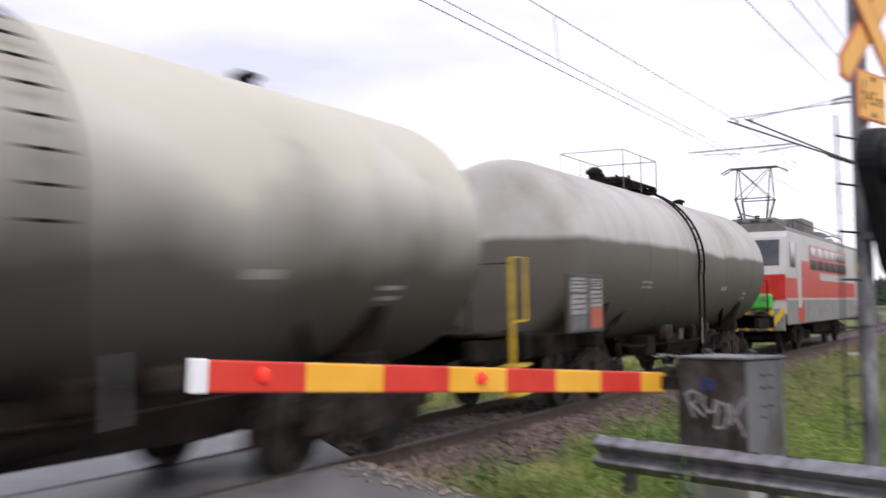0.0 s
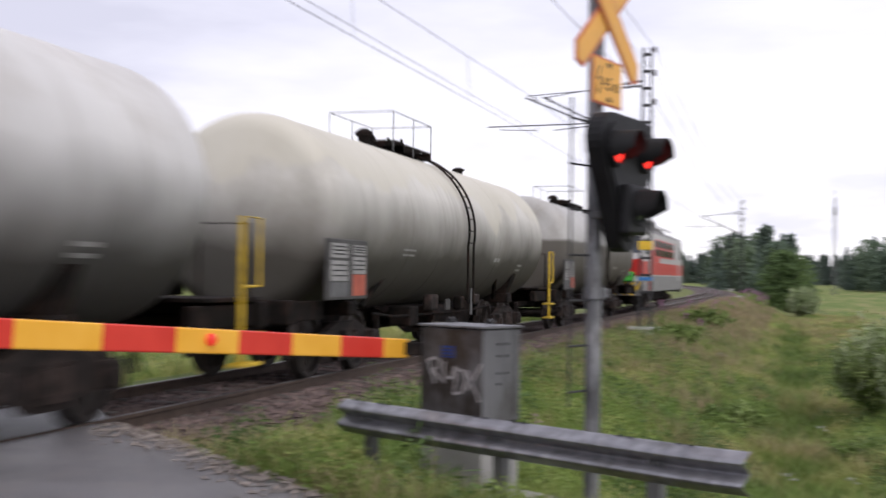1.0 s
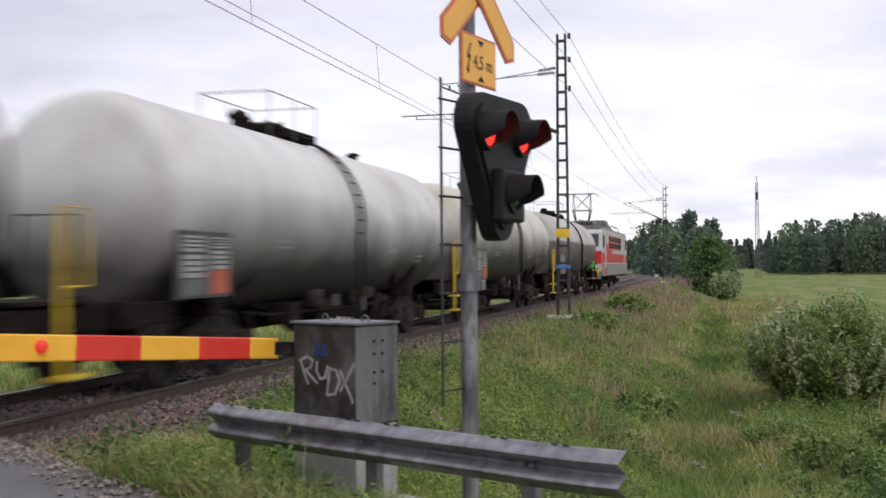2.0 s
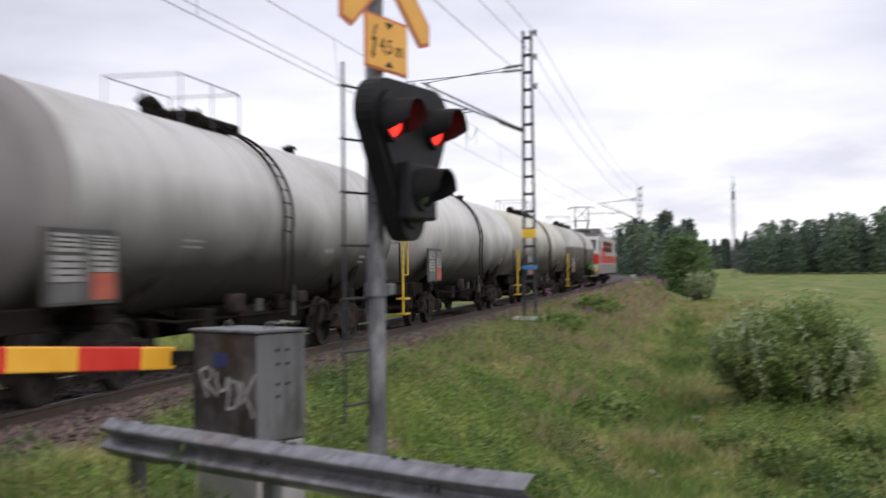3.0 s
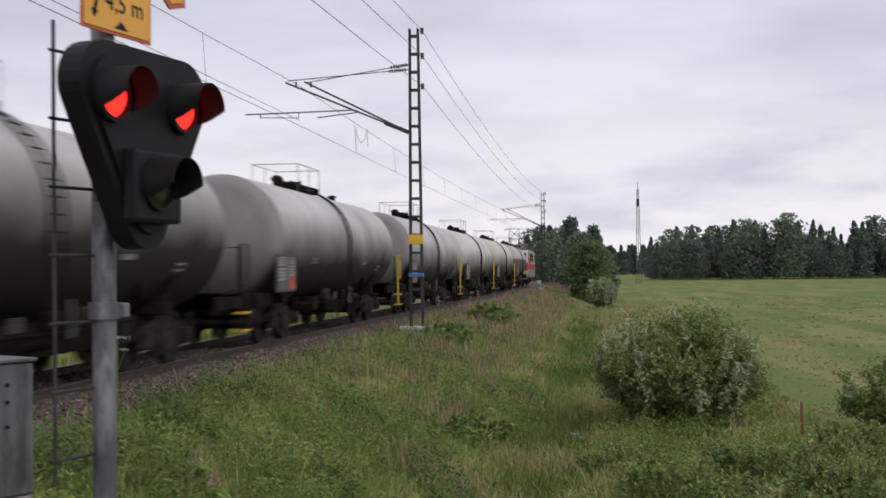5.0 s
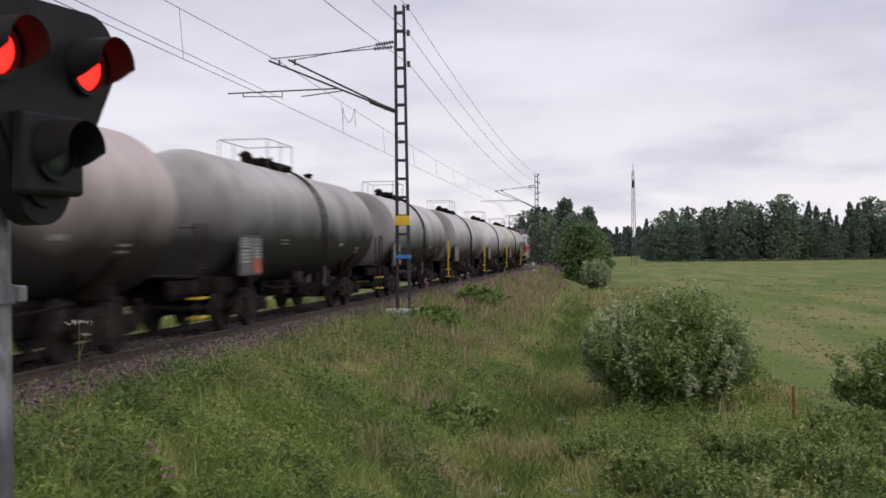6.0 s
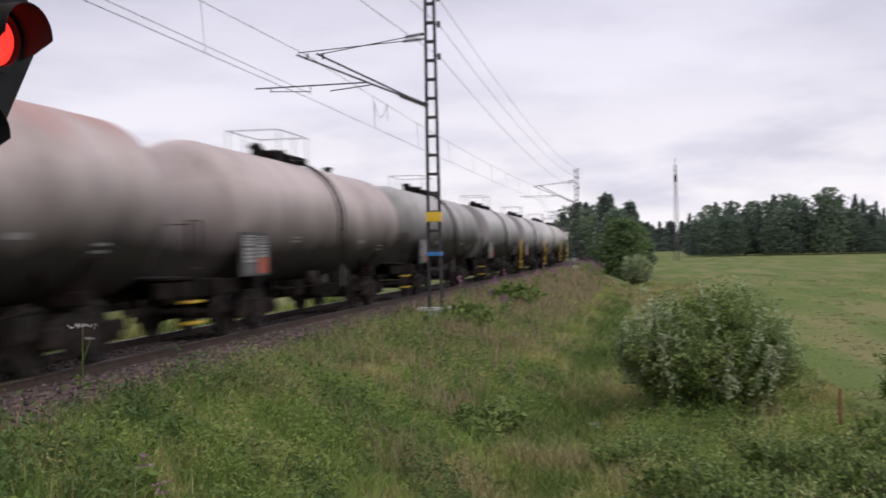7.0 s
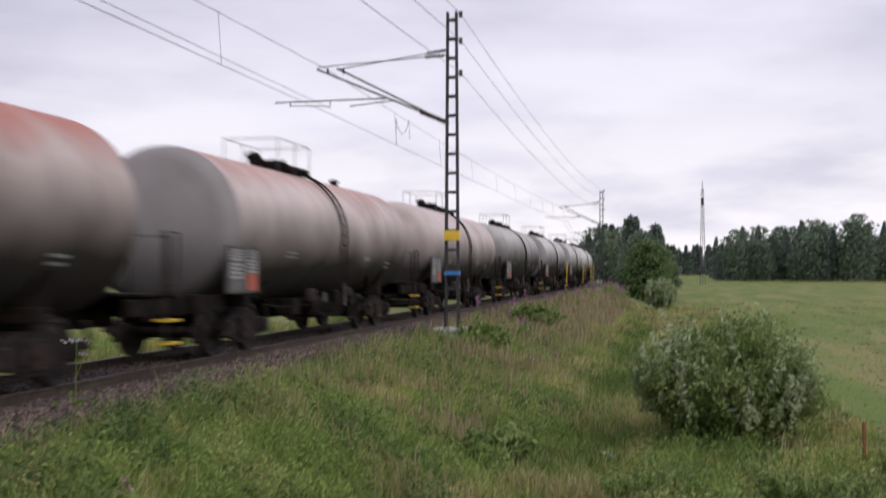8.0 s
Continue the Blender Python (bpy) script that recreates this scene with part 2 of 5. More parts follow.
STAKE_RUST = material("rusty_stake", [(0.14, 0.06, 0.03), (0.22, 0.1, 0.05)], 9, 0.9)


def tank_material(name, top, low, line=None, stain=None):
    """Grimy painted tank: streaks run down the shell; line: a dark lower half with an uneven edge, oil film if sharp,
    grime plus painted shade if soft.
    """
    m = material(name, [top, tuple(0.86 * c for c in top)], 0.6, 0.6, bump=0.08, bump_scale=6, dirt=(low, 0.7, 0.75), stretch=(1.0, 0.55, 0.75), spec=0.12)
    n, l = m.node_tree.nodes, m.node_tree.links
    b = n["Principled BSDF"]
    co = n.new("ShaderNodeTexCoord")
    # fine runs of dirt down the shell
    mp = n.new("ShaderNodeMapping")
    mp.inputs["Scale"].default_value = (0.3, 2.4, 0.22)
    l.new(co.outputs["Object"], mp.inputs["Vector"])
    rn = n.new("ShaderNodeTexNoise")
    rn.inputs["Scale"].default_value, rn.inputs["Detail"].default_value, rn.inputs["Roughness"].default_value = 1.5, 7.0, 0.62
    l.new(mp.outputs["Vector"], rn.inputs["Vector"])
    rr = n.new("ShaderNodeMapRange")
    rr.inputs["From Min"].default_value, rr.inputs["From Max"].default_value, rr.inputs["To Max"].default_value = 0.5, 0.74, 0.4
    l.new(rn.outputs["Fac"], rr.inputs["Value"])
    rx_ = n.new("ShaderNodeMix")
    rx_.data_type = "RGBA"
    rx_.inputs[7].default_value = (*(0.8 * c for c in low), 1)
    l.new(rr.outputs["Result"], rx_.inputs[0])
    l.new(b.inputs["Base Color"].links[0].from_socket, rx_.inputs[6])
    l.new(rx_.outputs[2], b.inputs["Base Color"])
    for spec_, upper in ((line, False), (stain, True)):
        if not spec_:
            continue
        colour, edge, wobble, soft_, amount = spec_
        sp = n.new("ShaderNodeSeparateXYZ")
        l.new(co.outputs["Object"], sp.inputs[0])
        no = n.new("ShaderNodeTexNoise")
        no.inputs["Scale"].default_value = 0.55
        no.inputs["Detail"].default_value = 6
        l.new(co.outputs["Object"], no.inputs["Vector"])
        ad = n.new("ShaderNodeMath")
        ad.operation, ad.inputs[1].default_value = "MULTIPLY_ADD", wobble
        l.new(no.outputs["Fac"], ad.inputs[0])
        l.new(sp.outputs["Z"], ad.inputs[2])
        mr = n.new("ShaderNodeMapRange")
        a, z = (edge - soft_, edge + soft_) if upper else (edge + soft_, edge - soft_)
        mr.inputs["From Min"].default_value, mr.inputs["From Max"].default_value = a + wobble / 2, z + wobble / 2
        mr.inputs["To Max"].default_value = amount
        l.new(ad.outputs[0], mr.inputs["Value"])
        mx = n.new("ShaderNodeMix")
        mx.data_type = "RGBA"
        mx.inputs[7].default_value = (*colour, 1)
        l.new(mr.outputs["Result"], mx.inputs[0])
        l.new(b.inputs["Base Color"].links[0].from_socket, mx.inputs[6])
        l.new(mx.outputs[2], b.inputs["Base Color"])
    return m


# ---- mesh helpers ----
def part(name, bm, mat, parent=None, label="", smooth=False, at=None):
    me = bpy.data.meshes.new(name)
    bm.normal_update()
    if smooth:
        for fc in bm.faces:
            fc.smooth = True
    bm.to_mesh(me)
    bm.free()
    for mt in (mat if isinstance(mat, (list, tuple)) else [mat]):
        me.materials.append(mt)
    ob = new(name, me)
    if smooth:
        me.set_sharp_from_angle(angle=radians(40))
    if parent:
        ob.parent = parent
    if at is not None:
        ob.matrix_basis = at
    if label:
        ob["label"] = label
    return ob


def thing(name, label, category, group="", kind="", at=None):
    ob = new(name)
    ob.empty_display_size = 0.2
    if at is not None:
        ob.matrix_basis = at
    return tagged(ob, label, category, group, kind)


def box(bm, size, at=(0, 0, 0), rot=(0, 0, 0), bevel=0.0, mi=0):
    m = pose(*at, *rot) @ Matrix.Diagonal((*size, 1))
    made = bmesh.ops.create_cube(bm, size=1.0, matrix=m)["verts"]
    faces = {fc for v in made for fc in v.link_faces}
    for fc in faces:
        fc.material_index = mi
    if bevel:
        edges = list({e for v in made for e in v.link_edges})
        out = bmesh.ops.bevel(bm, geom=edges, offset=bevel, segments=2, affect="EDGES", profile=0.5)
        for fc in out["faces"]:
            fc.material_index = mi


def rod(bm, a, b, r, seg=8, r2=None, mi=0):
    a, b = Vector(a), Vector(b)
    d = b - a
    m = Matrix.Translation((a + b) / 2) @ d.to_track_quat("Z", "Y").to_matrix().to_4x4()
    made = bmesh.ops.create_cone(bm, cap_ends=True, segments=seg, radius1=r, radius2=r if r2 is None else r2, depth=d.length, matrix=m)["verts"]
    for fc in {fc for v in made for fc in v.link_faces}:
        fc.material_index = mi


def tube(bm, points, r, seg=6):
    """One bent pipe through the points."""
    pts = [Vector(p) for p in points]
    rings = []
    for i, p in enumerate(pts):
        d = (pts[min(i + 1, len(pts) - 1)] - pts[max(i - 1, 0)]).normalized()
        q = d.to_track_quat("Z", "Y").to_matrix()
        if rings:
            u = q.transposed() @ (rings[-1][0].co - pts[i - 1])
            turn = math.atan2(u.y, u.x)
        else:
            turn = 0.0
        rings.append([bm.verts.new(p + q @ Vector((r * math.cos(turn + 2 * math.pi * k / seg), r * math.sin(turn + 2 * math.pi * k / seg), 0))) for k in range(seg)])
    for a, b in zip(rings, rings[1:]):
        for k in range(seg):
            j = (k + 1) % seg
            bm.faces.new([a[k], a[j], b[j], b[k]])
    bm.faces.new(rings[0][::-1])
    bm.faces.new(rings[-1])


def lathe(bm, profile, seg=32, m=Matrix.Identity(4), mi=0):
    """Turn a profile of (radius, height) about z."""
    rings = []
    for r, h in profile:
        if r < 1e-5:
            rings.append([bm.verts.new(m @ Vector((0, 0, h)))])
        else:
            rings.append([bm.verts.new(m @ Vector((r * math.cos(2 * math.pi * i / seg), r * math.sin(2 * math.pi * i / seg), h))) for i in range(seg)])
    for p, q in zip(rings, rings[1:]):
        for i in range(seg):
            j = (i + 1) % seg
            if len(p) == 1 and len(q) == 1:
                continue
            vs = [p[0], q[j], q[i]] if len(p) == 1 else [p[i], p[j], q[0]] if len(q) == 1 else [p[i], p[j], q[j], q[i]]
            bm.faces.new(vs).material_index = mi


def extrude(bm, outline, depth, m, mi=0):
    """A flat outline in local x, z pushed to local y = depth."""
    a = [bm.verts.new(m @ Vector((x, 0, z))) for x, z in outline]
    b = [bm.verts.new(m @ Vector((x, depth, z))) for x, z in outline]
    bm.faces.new(a).material_index = mi
    bm.faces.new(b[::-1]).material_index = mi
    k = len(a)
    for i in range(k):
        j = (i + 1) % k
        bm.faces.new([a[j], a[i], b[i], b[j]]).material_index = mi


def sweep(bm, section, frames_, mi=0, close=False):
    """Carry an open (or closed) section of (across, up) along frames of (point, across, up)."""
    rows = [[bm.verts.new(p + s * a + h * u) for s, h in section] for p, a, u in frames_]
    k = len(section)
    for r0, r1 in zip(rows, rows[1:]):
        for i in range(k if close else k - 1):
            j = (i + 1) % k
            bm.faces.new([r0[i], r0[j], r1[j], r1[i]]).material_index = mi
    if close:
        bm.faces.new(rows[0][::-1]).material_index = mi
        bm.faces.new(rows[-1]).material_index = mi


# ---- the line of the track: straight, then a curve to the west ----
CURVE_Y, RADIUS = 92.0, 750.0


def track(s, off=0.0, z=0.0):
    """Point and heading (radians, to the left of +y) at s metres along the track."""
    if s <= CURVE_Y:
        return Vector((off, s, z)), 0.0
    a = (s - CURVE_Y) / RADIUS
    c = Vector((-RADIUS, CURVE_Y, z))
    return c + Vector(((RADIUS + off) * math.cos(a), (RADIUS + off) * math.sin(a), 0)), a


def track_offset(x, y):
    if y <= CURVE_Y:
        return x
    return math.hypot(x + RADIUS, y - CURVE_Y) - RADIUS


def on_track(s, off=0.0, z=0.0):
    p, a = track(s, off, z)
    return Matrix.Translation(p) @ Matrix.Rotation(a, 4, "Z")


def interp(x, table):
    for (x0, z0), (x1, z1) in zip(table, table[1:]):
        if x <= x1:
            t = max(0.0, min(1.0, (x - x0) / (x1 - x0)))
            return z0 + (z1 - z0) * t
    return table[-1][1]


BANK = [(-400, -1.2), (-14, -1.1), (-8, -1.3), (-4.2, -0.55), (-3.0, -0.34), (3.2, -0.34), (4.3, -0.5), (6.9, -1.5), (7.4, -1.72), (8.0, -1.7), (8.8, -1.5), (10.5, -1.42), (60, -1.5), (900, -1.75)]
NORTH_EDGE = [(-45, 11.5), (-7, 9.4), (-2, 8.8), (1.1, 5.3), (4.6, 2.75), (7.5, 1.25), (12, 0.9), (45, 0.4)]
SOUTH_EDGE = [(-45, 2.0), (-7, 0.5), (-2, -1.5), (4, -8.0), (12, -9.0), (45, -9.5)]


def road_edges(x):
    return interp(x, SOUTH_EDGE), interp(x, NORTH_EDGE) + 0.1 * noise.noise(Vector((x * 0.9, 3, 0)))


def road_z(x):
    return interp(x, [(-40, -1.0), (-14, -0.45), (-4, -0.02), (-2, -0.02), (2, -0.02), (5, -0.12), (9, -0.2), (20, -0.6), (40, -1.3)])


def ground_z(x, y):
    off = track_offset(x, y)
    z = interp(off, BANK)
    z += 0.07 * noise.noise(Vector((x * 0.35, y * 0.35, 0))) * (1 if abs(off) > 3.6 else 0.2)
    if 3.4 < off < 13 and 0 < y < 60:
        z += 0.09 * noise.noise(Vector((x * 0.9, y * 0.9, 5.0)))
    if -45 < x < 45 and -25 < y < 25:
        s_edge, n_edge = road_edges(x)
        out = max(0.0, 0.8 * (y - n_edge - 0.6), 0.8 * (s_edge - 0.6 - y))
        if abs(off) > 3.2:
            z = max(z, road_z(x) - 0.07 - 0.42 * out)
    return z


# ---- ground, road, track bed ----
def spaced(*spans):
    vals = []
    for a, b, step in spans:
        k = max(1, int(round((b - a) / step)))
        vals += [a + (b - a) * i / k for i in range(k)]
    return vals + [spans[-1][1]]


def make_ground():
    xs = spaced((-2500, -400, 300), (-400, -60, 40), (-60, -14, 4), (-14, 16, 0.5), (16, 60, 4), (60, 400, 40), (400, 2500, 300))
    ys = spaced((-2500, -300, 300), (-300, -40, 20), (-40, -14, 2), (-14, 45, 0.6), (45, 110, 2), (110, 400, 8), (400, 2800, 200))
    bm = bmesh.new()
    grid = [[bm.verts.new((x, y, ground_z(x, y))) for x in xs] for y in ys]
    for j in range(len(ys) - 1):
        for i in range(len(xs) - 1):
            fc = bm.faces.new([grid[j][i], grid[j][i + 1], grid[j + 1][i + 1], grid[j + 1][i]])
            off = track_offset((xs[i] + xs[i + 1]) / 2, ys[j])
            fc.material_index = 1 if off > 10.6 or off < -12 else 0
    return tagged(part("ground", bm, [SOIL, FIELD], smooth=True), "grassy railway bank, ditch and mown hay field", "ground", kind="structure")


def make_road():
    bm = bmesh.new()
    xs = spaced((-45, -8, 3), (-8, 12, 0.4), (12, 45, 3))
    top, low = [], []
    for x in xs:
        s_edge, n_edge = road_edges(x)
        ys = [s_edge, s_edge * 0.6 + n_edge * 0.4, n_edge - 0.4, n_edge]
        top.append([bm.verts.new((x, y, road_z(x) + (0.0, 0.015, 0.0, -0.03)[i])) for i, y in enumerate(ys)])
        low.append([bm.verts.new((x, y, road_z(x) - 0.3)) for y in ys])
    for a, b, c, d in zip(top, top[1:], low, low[1:]):
        for i in range(3):
            bm.faces.new([a[i], b[i], b[i + 1], a[i + 1]])
        bm.faces.new([a[3], b[3], d[3], c[3]])
        bm.faces.new([b[0], a[0], c[0], d[0]])
    return tagged(part("road", bm, ASPHALT), "damp grey asphalt road over the level crossing", "road", kind="structure")


def along(s0_, s1_, step=6.0):
    out = []
    for s in spaced((s0_, s1_, step)):
        p, a = track(s)
        out.append((p, Vector((math.cos(a), math.sin(a), 0)), Vector((0, 0, 1))))
    return out


def make_track():
    bm = bmesh.new()
    sec = [(-2.9, -0.42), (-1.75, -0.2), (-0.9, -0.17), (0.9, -0.17), (1.75, -0.2), (2.9, -0.42)]
    sweep(bm, sec, along(-220, 420))
    bed = tagged(part("railway_track", bm, BALLAST_BED), "single railway track on reddish crushed-stone ballast", "railway track", kind="structure")
    for side in (-1, 1):
        bm = bmesh.new()
        c = side * 0.797
        sec = [(c - 0.075, -0.172), (c - 0.075, -0.158), (c - 0.012, -0.145), (c - 0.012, -0.045), (c - 0.036, -0.035), (c - 0.036, -0.004),
               (c - 0.03, 0.0), (c + 0.03, 0.0), (c + 0.036, -0.004), (c + 0.036, -0.035), (c + 0.012, -0.045), (c + 0.012, -0.145), (c + 0.075, -0.158), (c + 0.075, -0.172)]
        sweep(bm, sec, along(-220, 420), close=True)
        for fc in bm.faces:
            if fc.normal.z > 0.9 or all(v.co.z > -0.002 for v in fc.verts):
                fc.material_index = 1 if all(v.co.z > -0.006 for v in fc.verts) else 0
        part("rail", bm, [RAILSTEEL, RAILHEAD], bed, "steel rail with a polished head")
    return bed


def make_sleepers(bed):
    bm = bmesh.new()
    box(bm, (2.6, 0.26, 0.2), (0, 0, -0.245), bevel=0.02)
    for side in (-0.797, 0.797):
        box(bm, (0.32, 0.2, 0.03), (side, 0, -0.15), bevel=0.008)
    first = part("sleeper", bm, SLEEPER, bed)
    me = first.data
    first.matrix_basis = on_track(4.6)
    for i in range(1, 200):
        ob = new("sleeper", me)
        ob.parent = bed
        ob.matrix_basis = on_track(4.6 + 0.61 * i, 0.01 * math.sin(i * 7.1), 0.004 * math.sin(i * 3.3)) @ pose(0, 0, 0, 0, 0, 0.5 * math.sin(i * 5.7))


def joined(name, verts, faces, mat, label, category, parent=None):
    me = bpy.data.meshes.new(name)
    me.from_pydata(verts, [], faces)
    me.materials.append(mat)
    ob = new(name, me)
    if parent:
        ob.parent = parent
        ob["kind"] = "stuff"
        return ob
    return tagged(ob, label, category, kind="stuff")


def make_ballast():
    rng = random.Random(5)
    verts, faces = [], []
    for _ in range(20000):
        y = 4.5 + 60 * rng.random() ** 1.7
        off = rng.choice((rng.uniform(0.85, 2.9), rng.uniform(0.85, 2.9), rng.uniform(-0.72, 0.72)))
        z = interp(abs(off), [(0, -0.17), (0.9, -0.17), (1.75, -0.2), (2.9, -0.42)])
        r = rng.uniform(0.025, 0.058)
        p, _ = track(y, off, z + 0.4 * r)
        k = len(verts)
        for d in ((1, 0, 0), (0, 1, 0), (-1, 0, 0), (0, -1, 0), (0.2, 0.1, 1), (0, 0, -0.8)):
            verts.append((p.x + r * d[0] * rng.uniform(0.6, 1.3), p.y + r * d[1] * rng.uniform(0.6, 1.3), p.z + r * d[2] * rng.uniform(0.5, 1.0)))
        for a, b in ((0, 1), (1, 2), (2, 3), (3, 0)):
            faces += [(k + a, k + b, k + 4), (k + b, k + a, k + 5)]
    joined("ballast", verts, faces, BALLAST, "reddish-grey crushed stone along the rails", "ballast")


# ---- the crossing's gear ----
SIG = Vector((6.15, 3.28, 0))
FACE = -14.0     # the way the signal looks, towards the road


def make_signal():
    """Local axes: -y looks at the road user, x to that user's right."""
    at = Matrix.Translation(SIG) @ pose(0, 0, 0, 0, 0, FACE + 90)
    t = thing("crossing_signal", "black level-crossing signal with red lamps on a grey steel post", "crossing signal", at=at)
    bm = bmesh.new()
    rod(bm, (0, 0, -0.6), (0, 0, 4.25), 0.056, 20)
    part("post", bm, POST_STEEL, t, "weathered grey steel post", smooth=True)
    bm = bmesh.new()
    rod(bm, (0, 0, 1.36), (0, 0, 1.44), 0.072, 20)
    box(bm, (0.05, 0.06, 0.07), (0.07, -0.05, 1.40), bevel=0.008)
    part("clamp", bm, POST_STEEL, t)
    bm = bmesh.new()
    rod(bm, (0, 0, -0.55), (0, 0, -0.2), 0.13, 16)
    part("footing", bm, CONCRETE, t)
    # dished board: broad at the top, narrow and round at the foot
    def outline(s, cz=2.2):
        pts = []
        for cx, z, r, a0, a1 in ((0.30, 2.44, 0.19, -20, 90), (-0.30, 2.44, 0.19, 90, 200), (0, 1.85, 0.16, 200, 340)):
            for i in range(9):
                a = radians(a0 + (a1 - a0) * i / 8)
                pts.append((cx + r * math.cos(a), z + r * math.sin(a)))
        return [(x * s, cz + (z - cz) * s) for x, z in pts]
    bm = bmesh.new()
    extrude(bm, outline(1.0)[::-1], -0.12, pose(0, -0.14, 0))
    extrude(bm, outline(0.86)[::-1], -0.02, pose(0, -0.26, 0))
    board = part("board", bm, BLACK, t, "black dished signal board")
    for z in (1.95, 2.35):
        bm = bmesh.new()
        box(bm, (0.16, 0.16, 0.05), (0, -0.08, z), bevel=0.006)
        part("bracket", bm, GALV_DARK, t)
    bm = bmesh.new()
    box(bm, (0.36, 0.08, 0.34), (-0.04, -0.315, 1.98), bevel=0.02)
    part("lamp_housing", bm, BLACK, t, "black lower lamp box")
    for x, z, mat, lab, d in ((-0.30, 2.38, RED_LAMP, "lit red lamp", 0.0), (0.235, 2.38, RED_LAMP, "lit red lamp", 0.0), (-0.05, 1.99, DIM_LENS, "unlit lamp", 0.06)):
        m = pose(x, -0.28 - d, z, 90, 0, 0)
        bm = bmesh.new()
        lathe(bm, [(0.125, 0.0), (0.125, 0.035), (0.105, 0.035), (0.105, 0.0)], 28, m)
        lamp = part("lamp", bm, BLACK, t, lab, smooth=True)
        bm = bmesh.new()
        lathe(bm, [(0.1, 0.004), (0.085, 0.022), (0.05, 0.034), (0.0, 0.038)], 28, m)
        part("lens", bm, mat, lamp, smooth=True)
        bm = bmesh.new()
        seg = 22
        rings = []
        for depth, r, span in ((0.02, 0.122, 250), (0.10, 0.119, 225), (0.18, 0.116, 185)):
            rings.append([(depth, r, radians(90 - span / 2 + span * i / seg)) for i in range(seg + 1)])
        def vv(q, extra):
            depth, r, a = q
            return bm.verts.new((x + (r + extra) * math.cos(a), -0.28 - d - depth, z + (r + extra) * math.sin(a)))
        outer = [[vv(q, 0.004) for q in ring] for ring in rings]
        inner = [[vv(q, 0.0) for q in ring] for ring in rings]
        for k in range(2):
            for i in range(seg):
                bm.faces.new([outer[k][i], outer[k][i + 1], outer[k + 1][i + 1], outer[k + 1][i]])
                bm.faces.new([inner[k][i + 1], inner[k][i], inner[k + 1][i], inner[k + 1][i + 1]])
        for i in range(seg):
            bm.faces.new([outer[2][i], outer[2][i + 1], inner[2][i + 1], inner[2][i]])
        part("visor", bm, BLACK_IN, lamp, smooth=True)
    # crossed arms
    for k, a in enumerate((52, -52)):
        bm = bmesh.new()
        m = pose(0.0, -0.075 - 0.02 * k, 3.38, 0, a, 0)
        arm = [(-0.105, -0.60), (0.0, -0.68), (0.105, -0.60), (0.105, 0.60), (0.0, 0.68), (-0.105, 0.60)]
        extrude(bm, arm[::-1], -0.012, m)
        p = part("cross_arm", bm, SIGN_RED, t, "yellow crossing-sign arm with a red edge")
        bm = bmesh.new()
        arm = [(-0.08, -0.585), (0.0, -0.648), (0.08, -0.585), (0.08, 0.585), (0.0, 0.648), (-0.08, 0.585)]
        extrude(bm, arm[::-1], -0.004, m @ pose(0, -0.0122, 0))
        part("arm_face", bm, SIGN_YELLOW, p)
    # height plate
    bm = bmesh.new()
    box(bm, (0.53, 0.008, 0.335), (0.0, -0.085, 2.885), bevel=0.003)
    plate = part("height_plate", bm, SIGN_RED, t, "yellow 4.5 m height warning plate")
    bm = bmesh.new()
    box(bm, (0.495, 0.004, 0.30), (0.0, -0.0912, 2.885))
    part("plate_face", bm, SIGN_YELLOW, plate)
    cu = bpy.data.curves.new("lettering", "FONT")
    cu.body, cu.size, cu.extrude, cu.align_x, cu.align_y = "4,5 m", 0.13, 0.001, "CENTER", "CENTER"
    tmp = bpy.data.objects.new("lettering", cu)
    scene.collection.objects.link(tmp)
    me = bpy.data.meshes.new_from_object(tmp.evaluated_get(bpy.context.evaluated_depsgraph_get()))
    bpy.data.objects.remove(tmp)
    me.materials.append(BLACK)
    ob = new("lettering", me)
    ob.parent = plate
    ob.matrix_basis = pose(0.05, -0.0945, 2.87, 90, 0, 0)
    bm = bmesh.new()
    bolt = [(0.02, 0.1), (-0.03, 0.0), (0.0, 0.0), (-0.02, -0.07), (-0.035, -0.065), (-0.015, -0.11), (0.015, -0.075), (0.0, -0.075), (0.03, 0.025), (0.0, 0.025), (0.04, 0.1)]
    extrude(bm, bolt, -0.002, pose(-0.165, -0.0932, 2.885))
    part("pictogram", bm, BLACK, plate)
    for s in (1, -1):
        bm = bmesh.new()
        extrude(bm, [(-0.05, s * 0.135), (0.05, s * 0.135), (0.0, s * 0.095)][::s], -0.002, pose(0.02, -0.0932, 2.885))
        part("arrowhead", bm, BLACK, plate)
    # climbing ladder beside the post
    bm = bmesh.new()
    rod(bm, (-0.29, 0.05, 0.62), (-0.29, 0.05, 2.75), 0.009, 8)
    part("ladder_stile", bm, MASTSTEEL, t)
    for i in range(7):
        z = 0.72 + 0.315 * i
        bm = bmesh.new()
        rod(bm, (-0.32, 0.05, z), (-0.04, 0.02, z), 0.008, 6)
        part("rung", bm, MASTSTEEL, t)
    return t


